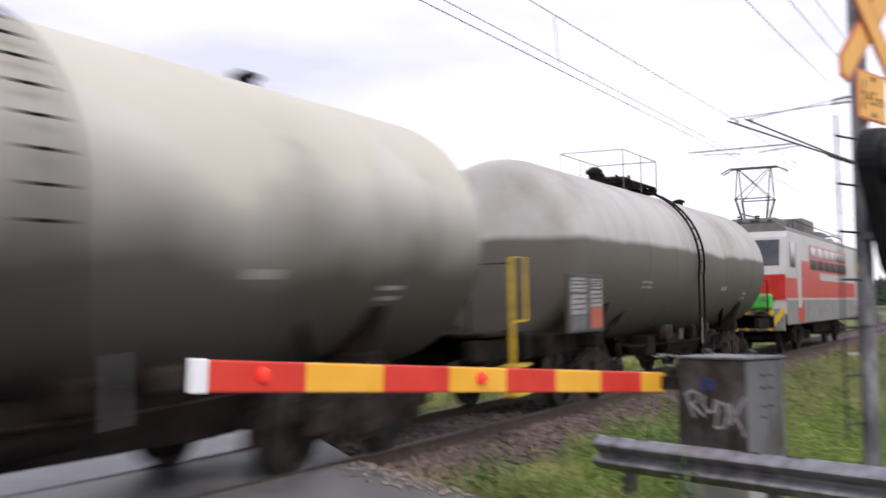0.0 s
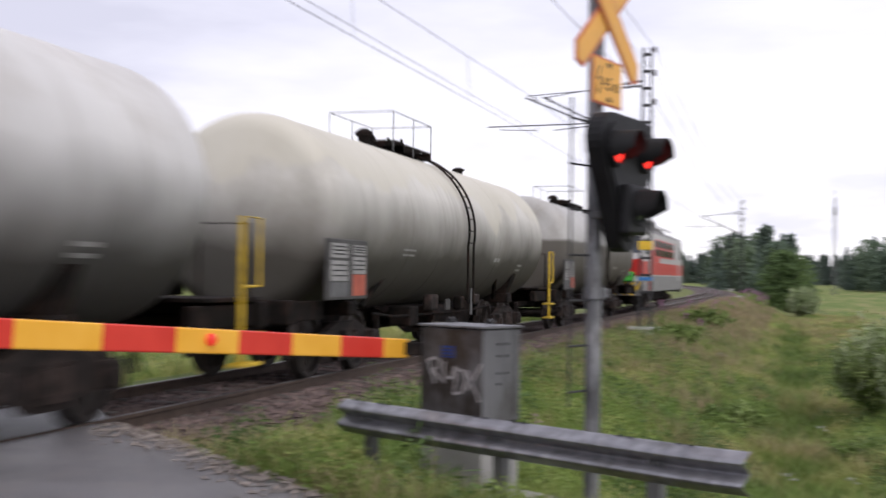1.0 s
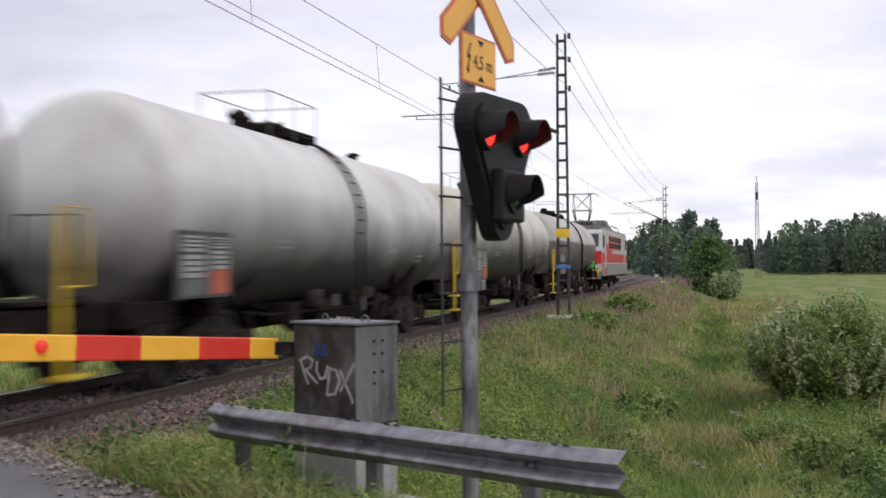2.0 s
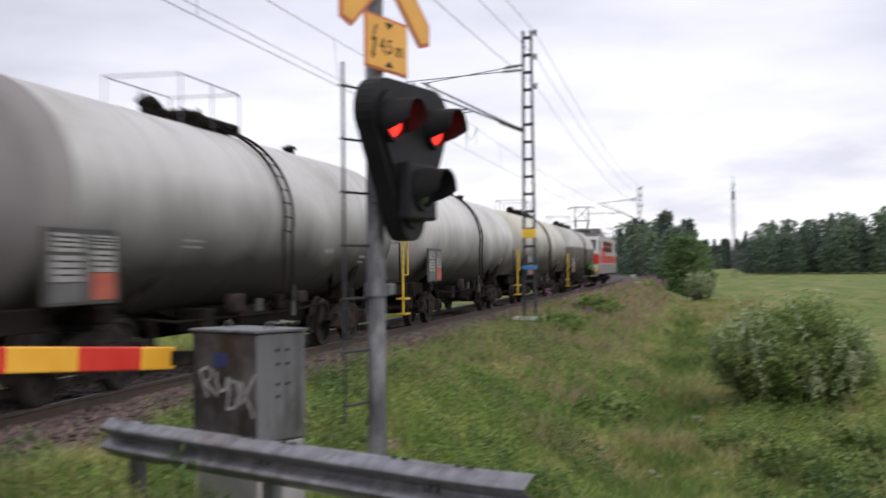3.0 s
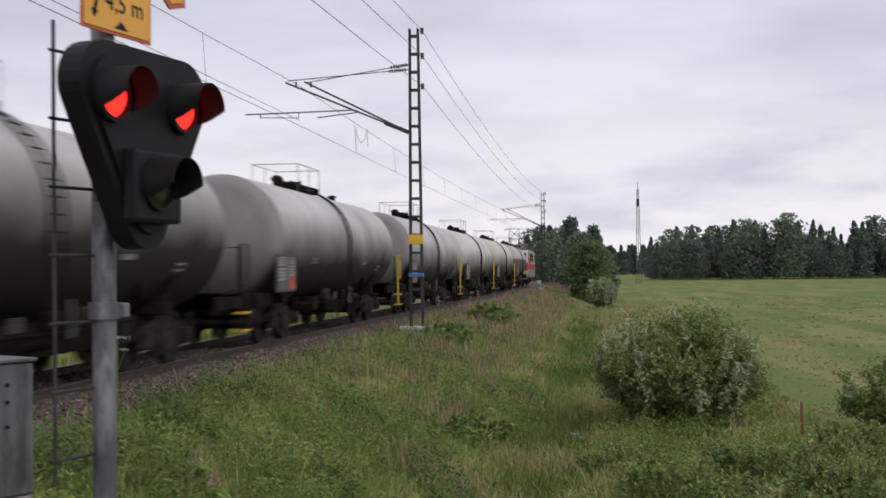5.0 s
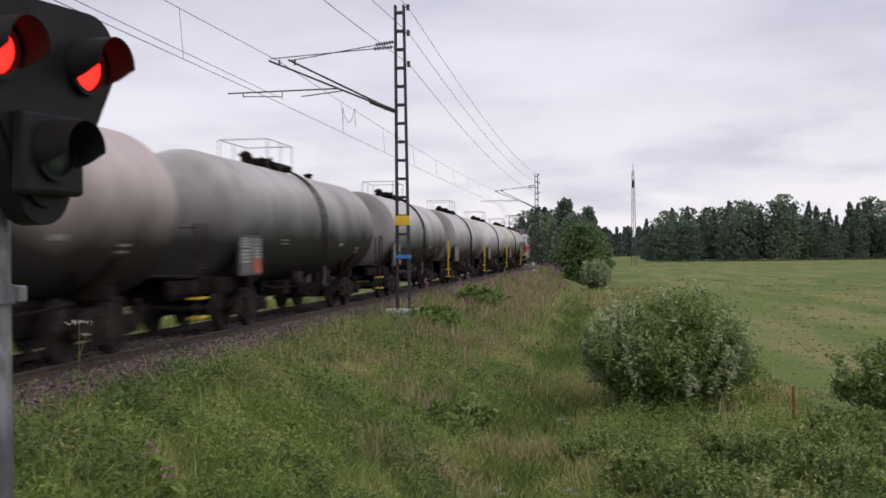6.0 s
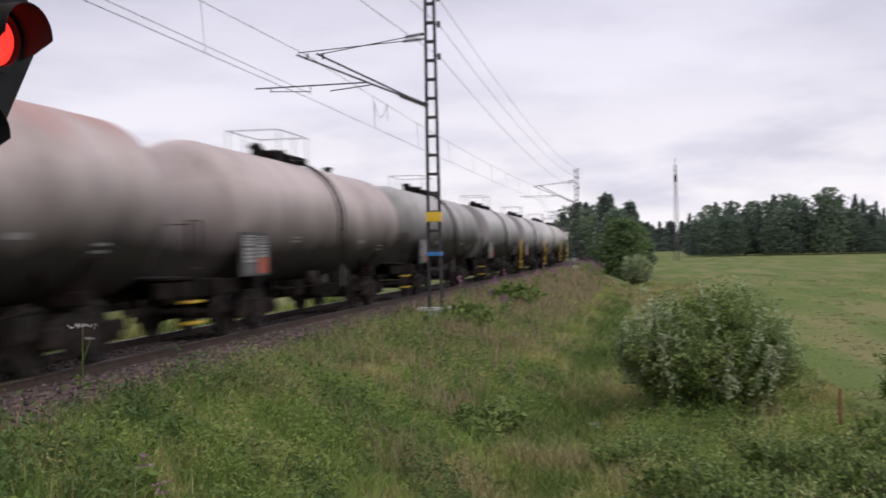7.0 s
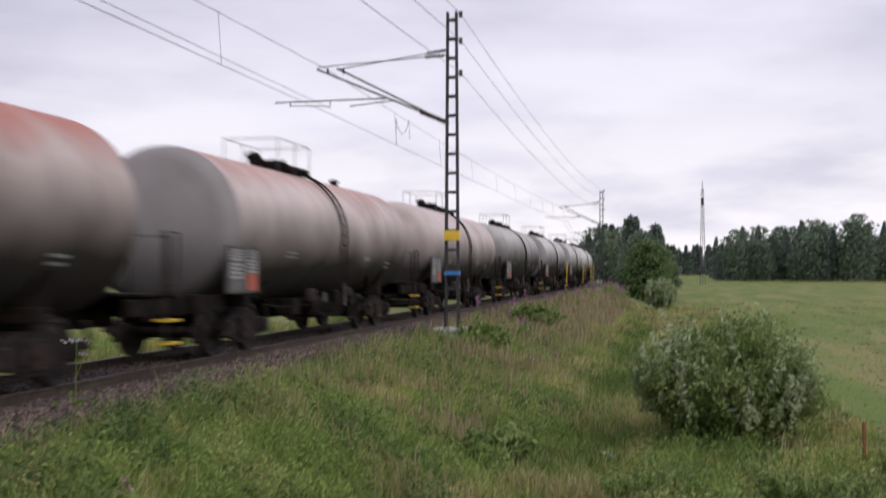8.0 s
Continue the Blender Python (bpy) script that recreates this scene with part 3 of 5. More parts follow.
def make_boom():
    root, tip = Vector((4.63, 3.66, 0.94)), Vector((3.67, -0.72, 1.245))
    d = tip - root
    ln = d.length
    yaw = math.degrees(math.atan2(d.y, d.x))
    at = Matrix.Translation(root) @ pose(0, 0, 0, 0, -math.degrees(math.asin(d.z / ln)), yaw)
    t = thing("barrier_boom", "lowered red and yellow striped level-crossing boom", "barrier boom", at=at)
    edges = [0.0]
    widths = [0.38, 0.62, 0.62, 0.6, 0.62, 0.62, 0.64, 0.68]
    tot = sum(widths)
    for i, w in enumerate(widths):
        a, b = edges[-1], edges[-1] + w * (ln - 0.09) / tot
        edges.append(b)
        bm = bmesh.new()
        box(bm, (b - a - 0.001, 0.05, 0.15), ((a + b) / 2, 0, 0), bevel=0.01)
        part("stripe", bm, BOOM_YELLOW if i % 2 == 0 else BOOM_RED, t, "yellow boom section" if i % 2 == 0 else "red boom section")
    bm = bmesh.new()
    box(bm, (0.09, 0.056, 0.16), (ln - 0.045, 0, 0), bevel=0.008)
    part("end_cap", bm, WHITE, t, "white end cap")
    for x in (edges[4] + 0.28, ln - 0.42):
        for s in (-1, 1):
            bm = bmesh.new()
            lathe(bm, [(0.038, 0.0), (0.038, 0.02), (0.026, 0.035), (0.0, 0.038)], 16, pose(x, s * 0.025, 0.01, -90 * s, 0, 0))
            part("boom_lamp", bm, BOOM_LAMP, t, "small red boom lamp", smooth=True)
    bm = bmesh.new()
    box(bm, (0.55, 0.06, 0.1), (-0.22, 0.0, 0), bevel=0.01)
    part("boom_holder", bm, BOGIE, t)


def make_cabinet():
    a, b, c = Vector((5.30, 3.46)), Vector((4.72, 3.77)), Vector((5.45, 3.85))
    ex = (a - b).normalized()
    yaw = math.degrees(math.atan2(ex.y, ex.x))
    at = Matrix.Translation((a.x, a.y, 0)) @ pose(0, 0, 0, 0, 0, yaw)
    wid, dep = (a - b).length, (c - a).length * 1.02
    t = thing("barrier_drive_cabinet", "grey steel barrier drive cabinet with spray paint and dirt", "cabinet", at=at)
    bm = bmesh.new()
    box(bm, (wid, dep, 0.70), (-wid / 2, dep / 2, 0.76), bevel=0.012)
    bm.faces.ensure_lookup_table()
    # faces on the +x side take the paler grey
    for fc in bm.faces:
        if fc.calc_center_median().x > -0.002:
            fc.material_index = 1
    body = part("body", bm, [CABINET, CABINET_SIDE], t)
    bm = bmesh.new()
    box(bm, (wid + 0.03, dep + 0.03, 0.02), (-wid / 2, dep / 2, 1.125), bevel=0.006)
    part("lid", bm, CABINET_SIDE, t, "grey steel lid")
    for x in (-0.12, -wid + 0.12):
        bm = bmesh.new()
        pts = [(x + 0.035 * math.cos(k * 0.5236), dep / 2, 1.135 + 0.045 * math.sin(k * 0.5236)) for k in range(7)]
        tube(bm, pts, 0.008, 6)
        part("lifting_eye", bm, GALV_DARK, t)
    bm = bmesh.new()
    box(bm, (0.13, 0.006, 0.09), (-wid * 0.55, -0.002, 0.93), bevel=0.002)
    pl = part("type_plate", bm, BLUE, body, "blue type plate with unreadable lines")
    for k in range(3):
        bm = bmesh.new()
        box(bm, (0.1, 0.002, 0.008), (-wid * 0.55, -0.0062, 0.955 - 0.026 * k))
        part("text_bar", bm, BOX_GREY, body)
    for i in range(2):
        for j in range(4):
            if j == 3 and i == 1:
                continue
            bm = bmesh.new()
            z = (1.0, 0.91, 0.78, 0.70)[j]
            rod(bm, (0.0, dep * (0.42 + 0.2 * i), z), (0.008, dep * (0.42 + 0.2 * i), z), 0.011, 10)
            part("bolt", bm, BLACK, t)
    # sprayed letters R U D X, as slanting strokes
    def letter(points):
        return [(-wid * (1 - (u - 30) / 170), 1.11 - (v - 80) / 400) for u, v in points]
    strokes = [letter(p_) for p_ in (
        [(72, 250), (60, 215), (52, 182)], [(50, 184), (70, 172), (86, 182), (80, 202), (60, 214)], [(66, 212), (84, 232), (98, 246)],
        [(98, 186), (96, 212), (106, 234), (120, 228), (126, 196)],
        [(132, 200), (128, 240), (124, 276)], [(128, 202), (150, 206), (158, 236), (146, 272), (126, 278)],
        [(196, 184), (178, 226), (160, 262)], [(160, 206), (172, 240), (186, 272), (192, 292)])]
    for st in strokes:
        bm = bmesh.new()
        for p, q in zip(st, st[1:]):
            dx, dz = q[0] - p[0], q[1] - p[1]
            box(bm, (math.hypot(dx, dz) + 0.015, 0.002, 0.021), ((p[0] + q[0]) / 2, -0.0022 - 0.0004 * (len(bm.faces) % 5), (p[1] + q[1]) / 2), (0, -math.degrees(math.atan2(dz, dx)), 0))
        part("spray_stroke", bm, SPRAY, t, "silver sprayed stroke")
    p = thing("cabinet_plinth", "weathered concrete plinth under the barrier cabinet", "plinth", at=at)
    bm = bmesh.new()
    box(bm, (wid - 0.01, dep - 0.01, 0.85), (-wid / 2, dep / 2, -0.02), bevel=0.015)
    part("column", bm, CONCRETE, p)
    bm = bmesh.new()
    box(bm, (0.85, 0.5, 0.4), (0.40, 0.20, -0.32), (0, 0, -4), bevel=0.02)
    part("slab", bm, CONCRETE, p)


def make_guardrail():
    a, b = Vector((4.02, 3.80, 0.51)), Vector((7.22, 2.05, 0.515))
    d = b - a
    ln = d.length
    ang = math.atan2(d.y, d.x)
    t = thing("guardrail", "short galvanised W-beam guardrail beside the crossing", "guardrail", at=Matrix.Translation(a) @ pose(0, 0, 0, 0, 0, math.degrees(ang)))
    prof = []
    for i in range(25):
        z = -0.262 * i / 24
        prof.append((0.036 * math.cos(i / 24 * 4 * math.pi) + (0.014 if i in (0, 24) else 0), z))
    bm = bmesh.new()
    frames_ = [(Vector((ln * i / 16, 0.03 * (max(0, 2 - i) / 2) ** 2 + 0.05 * (max(0, i - 14) / 2) ** 2, 0)), Vector((0, 1, 0)), Vector((0, 0, 1))) for i in range(17)]
    sweep(bm, prof + [(s + 0.005, z) for s, z in prof[::-1]], frames_, close=True)
    beam = part("beam", bm, GALV, t, "dented W-section beam", smooth=True)
    for x in (0.28, 0.35, 1.66, 1.73, 3.0, 3.07):
        bm = bmesh.new()
        rod(bm, (x, 0.0, -0.131), (x, 0.04, -0.131), 0.014, 8)
        part("bolt", bm, GALV_DARK, beam)
    for x in (0.16, 0.24, 0.46, 0.54, 1.5, 1.58, 1.86, 1.94, 2.75, 2.83, 3.2, 3.28):
        bm = bmesh.new()
        box(bm, (0.045, 0.012, 0.006), (x, 0.042, 0.002), bevel=0.002)
        part("slot", bm, BLACK, beam, "dark bolt slot")
    for x in (0.32, 1.7, 3.0):
        bm = bmesh.new()
        box(bm, (0.11, 0.07, 1.1), (x, 0.085, -0.66), bevel=0.01)
        part("post", bm, GALV_DARK if x < 2.8 else GALV, t, "steel guardrail post")


def make_mast(s, name="catenary_mast"):
    """Lattice mast east of the track, tapering, with its hinged cantilever."""
    at = on_track(s, 3.2, 0)
    t = thing(name, "dark steel lattice catenary mast with a hinged cantilever arm", "catenary mast", group="masts along the track", at=at)
    top = 8.56
    wid = lambda z: 0.17 - 0.055 * z / top
    for sx in (-1, 1):
        for sy in (-1, 1):
            bm = bmesh.new()
            a, b = Vector((sx * wid(0), sy * wid(0) * 0.6, -0.05)), Vector((sx * wid(top), sy * wid(top) * 0.6, top))
            rod(bm, a, b, 0.036, 4)
            part("leg", bm, MASTSTEEL, t)
    z, k = 0.55, 0
    while z < top:
        bm = bmesh.new()
        for sy in (-1, 1):
            box(bm, (2 * wid(z), 0.014, 0.07), (0, sy * wid(z) * 0.6, z))
        for sx in (-1, 1):
            box(bm, (0.014, 1.2 * wid(z), 0.06), (sx * wid(z), 0, z))
        part("batten", bm, MASTSTEEL, t)
        z += 0.52
        k += 1
    bm = bmesh.new()
    box(bm, (0.95, 0.5, 0.1), (0, 0, -0.04), bevel=0.015)
    box(bm, (0.5, 0.4, 0.7), (0.02, 0, -0.44), bevel=0.02)
    part("foundation", bm, PALE_CONCRETE, t, "pale concrete foundation cap")
    for z0, h, mat, lab in () if name != "catenary_mast" or abs(s - 30.8) > 1 else ((2.36, 0.27, BAND_YELLOW, "yellow marker plate"), (1.42, 0.11, BAND_BLUE, "blue marker plate")):
        bm = bmesh.new()
        box(bm, (2 * wid(z0) + 0.09, 1.2 * wid(z0) + 0.09, h), (0, 0, z0 + h / 2), bevel=0.01)
        part("marker_band", bm, mat, t, lab)
    # cantilever: two hinged tubes, top stay, registration arm
    hinge_top, hinge_low = Vector((-0.1, 0, 7.5)), Vector((-0.1, 0, 5.55))
    tip = Vector((-3.72, 0, 7.13))
    for y, lab in ((0.22, 1), (-0.22, 2)):
        arm = bmesh.new()
        rod(arm, hinge_low + Vector((0, y * 0.3, 0)), Vector((-3.75 + (0.45 if y > 0 else 0), y, 7.10 + (0.08 if y > 0 else 0))), 0.027, 8)
        p = part("cantilever_tube", arm, MASTSTEEL, t)
        ins = bmesh.new()
        d = (Vector((-3.75, y, 7.1)) - hinge_low).normalized()
        a0 = hinge_low + Vector((0, y * 0.3, 0))
        for i in range(9):
            q = a0 + d * (0.1 + 0.085 * i)
            rod(ins, q, q + d * 0.045, 0.062, 10)
        part("insulator", ins, INSUL, p)
        st = bmesh.new()
        rod(st, hinge_top + Vector((0, y * 0.5, 0.07 if y > 0 else -0.12)), Vector((tip.x + (0.45 if y > 0 else 0.02), y, tip.z + 0.02)), 0.014, 6)
        p = part("top_stay", st, MASTSTEEL, t)
        ins = bmesh.new()
        a0 = hinge_top + Vector((0, y * 0.5, 0.07 if y > 0 else -0.12))
        d = (Vector((tip.x, y, tip.z)) - a0).normalized()
        for i in range(7):
            q = a0 + d * (0.12 + 0.075 * i)
            rod(ins, q, q + d * 0.04, 0.052, 10)
        part("insulator", ins, INSUL, p)
    bm = bmesh.new()
    rod(bm, (-1.75, -0.1, 6.26), (-5.0, -0.1, 6.22), 0.02, 6)
    rod(bm, (-1.7, 0.12, 6.22), (-2.9, 0.12, 6.10), 0.016, 6)
    rod(bm, (-3.4, -0.1, 6.22), (-3.4, -0.1, 6.08), 0.012, 6)
    rod(bm, (-4.55, -0.1, 6.22), (-4.55, -0.1, 6.1), 0.015, 6)
    rod(bm, (-4.55, -0.1, 6.12), (-3.4, -0.1, 6.08), 0.012, 6)
    part("registration_arm", bm, MASTSTEEL, t)
    for x in (-3.5, -3.05):
        bm = bmesh.new()
        rod(bm, (x, 0.0, 7.15), (x, 0.0, 6.98), 0.03, 8)
        part("wire_clamp", bm, INSUL, t)
    for z in (8.5, 7.78, 6.9):
        bm = bmesh.new()
        rod(bm, (0.1, 0, z), (0.24, 0, z), 0.014, 6)
        for k in range(3):
            rod(bm, (0.24, 0, z - 0.09 + 0.06 * k), (0.24, 0, z - 0.045 + 0.06 * k), 0.05, 10)
        part("line_insulator", bm, INSUL, t)
    return t


def wire_between(name, s0_, s1_, off, z0, z1, sag, r, label, n=10):
    bm = bmesh.new()
    pts = []
    for i in range(n + 1):
        u = i / n
        a, b = track(s0_, off)[0], track(s1_, off)[0]
        p = a.lerp(b, u)
        pts.append(Vector((p.x, p.y, z0 + (z1 - z0) * u - 4 * sag * u * (1 - u))))
    tube(bm, pts, r, 5)
    return tagged(part(name, bm, WIRE), label, "overhead wire", group="overhead wires")


MASTS = (-40.8, 30.8, 102.4, 174.0)


def make_wires():
    for a, b in zip(MASTS, MASTS[1:]):
        wire_between("contact_wire", a, b, -0.22, 5.88, 5.88, 0.05, 0.008, "thin contact wire over the track")
        w = wire_between("messenger_wire", a, b, -0.3, 7.1, 7.1, 0.32, 0.008, "sagging messenger wire over the track")
        for i in range(1, 9):
            u = i / 9
            p = track(a, -0.26)[0].lerp(track(b, -0.26)[0], u)
            bm = bmesh.new()
            rod(bm, (p.x + 0.04, p.y, 5.87), (p.x - 0.04, p.y, 7.1 - 1.28 * u * (1 - u)), 0.005, 5)
            part("dropper", bm, WIRE, w)
        for z in (8.5, 7.78, 6.9):
            wire_between("line_wire", a, b, 3.44, z, z, 0.8, 0.008, "thin line wire on the field side of the masts")
    wire_between("contact_wire", MASTS[0], MASTS[1], -0.2, 6.14, 6.02, 0.06, 0.007, "thin contact wire over the track")
    bm = bmesh.new()
    tube(bm, [(-0.21, 38.6, 5.95), (-0.21, 38.6, 6.75), (-0.21, 38.9, 6.45), (-0.21, 39.5, 6.3), (-0.21, 40.1, 6.5), (-0.21, 40.6, 6.95), (-0.21, 40.7, 6.3)], 0.009, 5)
    tagged(part("jumper_cable", bm, WIRE), "slack jumper cable between the overhead wires", "cable")


# ---- the train ----
SPEED, WAGON_L, TANK_R, TANK_Z = 16.27, 17.44, 1.47, 2.35
LOCO_REAR = 27.33
RING_FIRST = LOCO_REAR - 0.6 - WAGON_L / 2
WHEEL_R = 0.47


def make_bogie(parent, y, half=0.925):
    bm = bmesh.new()
    for sx in (-1, 1):
        frame_ = [(-half - 0.22, 0.50), (-half + 0.15, 0.36), (-0.42, 0.30), (-0.30, 0.22), (0.30, 0.22), (0.42, 0.30), (half - 0.15, 0.36), (half + 0.22, 0.50),
                  (half + 0.22, 0.62), (half - 0.1, 0.66), (0.38, 0.80), (-0.38, 0.80), (-half + 0.1, 0.66), (-half - 0.22, 0.62)]
        extrude(bm, frame_, 0.11, Matrix.Translation((sx * 1.0 + 0.055, 0, 0)) @ pose(0, 0, 0, 0, 0, 90))
        for yy in (-half, half):
            box(bm, (0.2, 0.3, 0.28), (sx * 1.08, yy, 0.5), bevel=0.03)
            rod(bm, (sx * 1.15, yy, 0.48), (sx * 1.21, yy, 0.48), 0.09, 12)
        for yy in (-0.15, 0.0, 0.15):
            rod(bm, (sx * 1.07, yy, 0.3), (sx * 1.07, yy, 0.62), 0.062, 10)
        # coil springs bulge out of the window, friction wedges beside them
        for yy in (-0.24, 0.24):
            box(bm, (0.16, 0.07, 0.3), (sx * 1.06, yy, 0.52), (5 * yy / 0.24, 0, 0), bevel=0.015)
    box(bm, (2.1, 0.42, 0.2), (0, 0, 0.68), bevel=0.03)
    rod(bm, (0, 0, 0.7), (0, 0, 0.9), 0.22, 16)
    for yy in (-half + 0.5, half - 0.5):
        rod(bm, (-0.9, yy, 0.34), (0.9, yy, 0.34), 0.04, 8)
    bogie = part("bogie", bm, BOGIE, parent, "grimy cast-steel bogie", at=pose(0, y, 0))
    for yy in (-half, half):
        bm = bmesh.new()
        rod(bm, (-1.0, 0, 0), (1.0, 0, 0), 0.075, 10)
        for sx in (-1, 1):
            m = pose(sx * 0.73, 0, 0, 0, 90 * sx, 0)
            lathe(bm, [(0.0, -0.02), (0.12, -0.03), (0.14, 0.0), (0.36, 0.02), (0.39, -0.02), (0.505, -0.03), (0.505, -0.01), (WHEEL_R, 0.005), (WHEEL_R - 0.01, 0.11), (0.40, 0.11), (0.37, 0.05), (0.15, 0.06), (0.12, 0.1), (0.0, 0.1)], 28, m)
            for k in range(4):
                a = math.pi / 2 * k
                rod(bm, (sx * 0.79, 0.25 * math.cos(a), 0.25 * math.sin(a)), (sx * 0.80, 0.25 * math.cos(a), 0.25 * math.sin(a)), 0.045, 8)
        part("wheelset", bm, WHEEL, bogie, smooth=True, at=pose(0, yy, WHEEL_R))
    return bogie


def make_wagon(mat):
    t = thing("tank_wagon", "", "tank wagon", group="tank wagons of the train")
    y0, y1 = -7.1, 7.4
    bm = bmesh.new()
    kn, dome = 0.36, 0.22
    shell = Matrix.Translation((0, 0, TANK_Z)) @ pose(0, 0, 0, -90, 0, 0)
    lathe(bm, [(TANK_R, y) for y in (y0 + dome + kn, -5.0, -2.0, 1.0, 4.0, y1 - dome - kn)], 56, shell)
    bmesh.ops.recalc_face_normals(bm, faces=bm.faces)
    tank = part("tank", bm, mat, t, "", smooth=True)
    # shallow dished heads with a tight knuckle
    for end, d in ((y0, 1), (y1, -1)):
        bm = bmesh.new()
        prof = [(0.0, end)] + [((TANK_R - kn) * q, end + d * dome * q * q) for q in (0.2, 0.4, 0.6, 0.8, 0.93)]
        prof += [(TANK_R - kn + kn * math.sin(q), end + d * (dome + kn - kn * math.cos(q))) for q in [math.pi / 2 * i / 6 for i in range(1, 7)]]
        lathe(bm, prof, 56, shell)
        bmesh.ops.recalc_face_normals(bm, faces=bm.faces)
        part("tank_head", bm, mat, t, "", smooth=True)
    for y in (-6.4, -3.4, -1.6, 2.6, 5.4):
        bm = bmesh.new()
        lathe(bm, [(TANK_R, y - 0.02), (TANK_R + 0.006, y - 0.015), (TANK_R + 0.006, y + 0.015), (TANK_R, y + 0.02)], 56, Matrix.Translation((0, 0, TANK_Z)) @ pose(0, 0, 0, -90, 0, 0))
        part("weld_seam", bm, mat, tank, smooth=True)
    # stencils on the shell: bars for the unreadable lines
    def on_shell(y, ang, w, h, m_, nm="stencil"):
        b_ = bmesh.new()
        n_ = 4
        rows_ = []
        for i in range(n_ + 1):
            a = ang + (h / TANK_R) * (i / n_ - 0.5)
            rows_.append([b_.verts.new(((TANK_R + 0.004) * math.cos(a), y + s * w / 2, TANK_Z + (TANK_R + 0.004) * math.sin(a))) for s in (-1, 1)])
        for a_, c_ in zip(rows_, rows_[1:]):
            b_.faces.new([a_[0], a_[1], c_[1], c_[0]])
        part(nm, b_, m_, tank)
    for k in range(2):
        on_shell(-3.4, -0.30 - 0.06 * k, 0.62, 0.035, LABEL_WHITE)
    on_shell(2.6, -0.35, 0.5, 0.09, LABEL_WHITE)
    on_shell(4.9, -0.42, 0.42, 0.05, LABEL_WHITE)
    on_shell(4.9, -0.5, 0.42, 0.05, LABEL_WHITE)
    # underframe
    bm = bmesh.new()
    box(bm, (0.42, 16.4, 0.3), (0, 0.45, 0.82), bevel=0.02)
    part("centre_sill", bm, UNDER, t, "grimy steel centre sill")
    for y in (-8.0, 8.6):
        bm = bmesh.new()
        box(bm, (2.7, 0.22, 0.32), (0, y, 1.0), bevel=0.02)
        part("end_sill", bm, UNDER, t)
    for y in (-5.3, 4.8):
        bm = bmesh.new()
        box(bm, (2.3, 0.4, 0.22), (0, y, 0.99), bevel=0.03)
        part("bolster", bm, UNDER, t)
    for s in (-1, 1):
        for ya, yb in ((-8.0, -6.75), (7.05, 8.6)):
            bm = bmesh.new()
            box(bm, (0.12, yb - ya, 0.26), (s * 1.2, (ya + yb) / 2, 1.0), bevel=0.015)
            part("side_sill", bm, UNDER, t)
    for y in (-5.3, 4.8):
        bm = bmesh.new()
        arc = [((TANK_R + 0.01) * math.cos(radians(212 + 116 * i / 10)), TANK_Z + (TANK_R + 0.01) * math.sin(radians(212 + 116 * i / 10))) for i in range(11)]
        extrude(bm, arc + [(1.05, 1.0), (-1.05, 1.0)], 0.35, pose(0, y - 0.17, 0))
        part("saddle", bm, UNDER, t)
    for s in (-1, 1):
        for ya, yb in ((-4.5, -3.6), (4.0, 3.2)):
            bm = bmesh.new()
            rod(bm, (s * 0.95, ya, 1.0), (s * 1.22, yb, 1.75), 0.05, 6)
            part("tank_strut", bm, UNDER, t)
    # end platform with yellow rails at the front end
    bm = bmesh.new()
    box(bm, (2.6, 1.3, 0.05), (0, 7.9, 1.19), bevel=0.01)
    part("end_platform", bm, UNDER, t)
    for s in (-1, 1):
        bm = bmesh.new()
        x = s * 1.5
        tube(bm, [(x, 7.72, 0.45), (x, 7.72, 2.15), (x, 8.15, 2.15), (x, 8.15, 1.35), (x, 7.76, 1.35)], 0.022, 8)
        box(bm, (0.02, 0.1, 1.7), (x - s * 0.02, 7.74, 1.3))
        part("yellow_ladder", bm, YELLOW_STEEL, t, "yellow end ladder and handrail")
        for z in (0.45, 0.8):
            bm = bmesh.new()
            box(bm, (0.22, 0.5, 0.04), (x - s * 0.05, 7.9, z), bevel=0.005)
            part("step", bm, YELLOW_STEEL, t)
        bm = bmesh.new()
        tube(bm, [(s * 0.6, 8.35, 1.2), (s * 0.6, 8.35, 2.1), (s * 1.25, 8.35, 2.1), (s * 1.25, 8.35, 1.2)], 0.022, 6)
        part("end_handrail", bm, UNDER, t)
    for y, d in ((-8.1, -1), (8.7, 1)):
        for s in (-0.88, 0.88):
            bm = bmesh.new()
            rod(bm, (s, y, 1.02), (s, y + 0.32 * d, 1.02), 0.085, 12)
            rod(bm, (s, y + 0.30 * d, 1.02), (s, y + 0.34 * d, 1.02), 0.21, 20)
            part("buffer", bm, UNDER, t)
        bm = bmesh.new()
        box(bm, (0.3, 0.5, 0.3), (0, y + 0.2 * d, 0.95), bevel=0.05)
        part("coupler", bm, UNDER, t)
    # side ladder over the shell and top walkway
    for side in (1, -1):
        lad = None
        for yy in (-0.2, 0.2):
            bm = bmesh.new()
            pts = [(side * (TANK_R + 0.05), yy, 1.0)] + [(side * (TANK_R + 0.07) * math.cos(a), yy, TANK_Z + (TANK_R + 0.07) * math.sin(a)) for a in [radians(-10 + 95 * i / 16) for i in range(17)]]
            tube(bm, pts, 0.024, 6)
            ob = part("ladder_stile", bm, UNDER, t, "black ladder rail curving over the tank")
        for k in range(11):
            a = radians(-8 + 8.6 * k)
            bm = bmesh.new()
            x, z = side * (TANK_R + 0.07) * math.cos(a), TANK_Z + (TANK_R + 0.07) * math.sin(a)
            rod(bm, (x, -0.2, z), (x, 0.2, z), 0.012, 6)
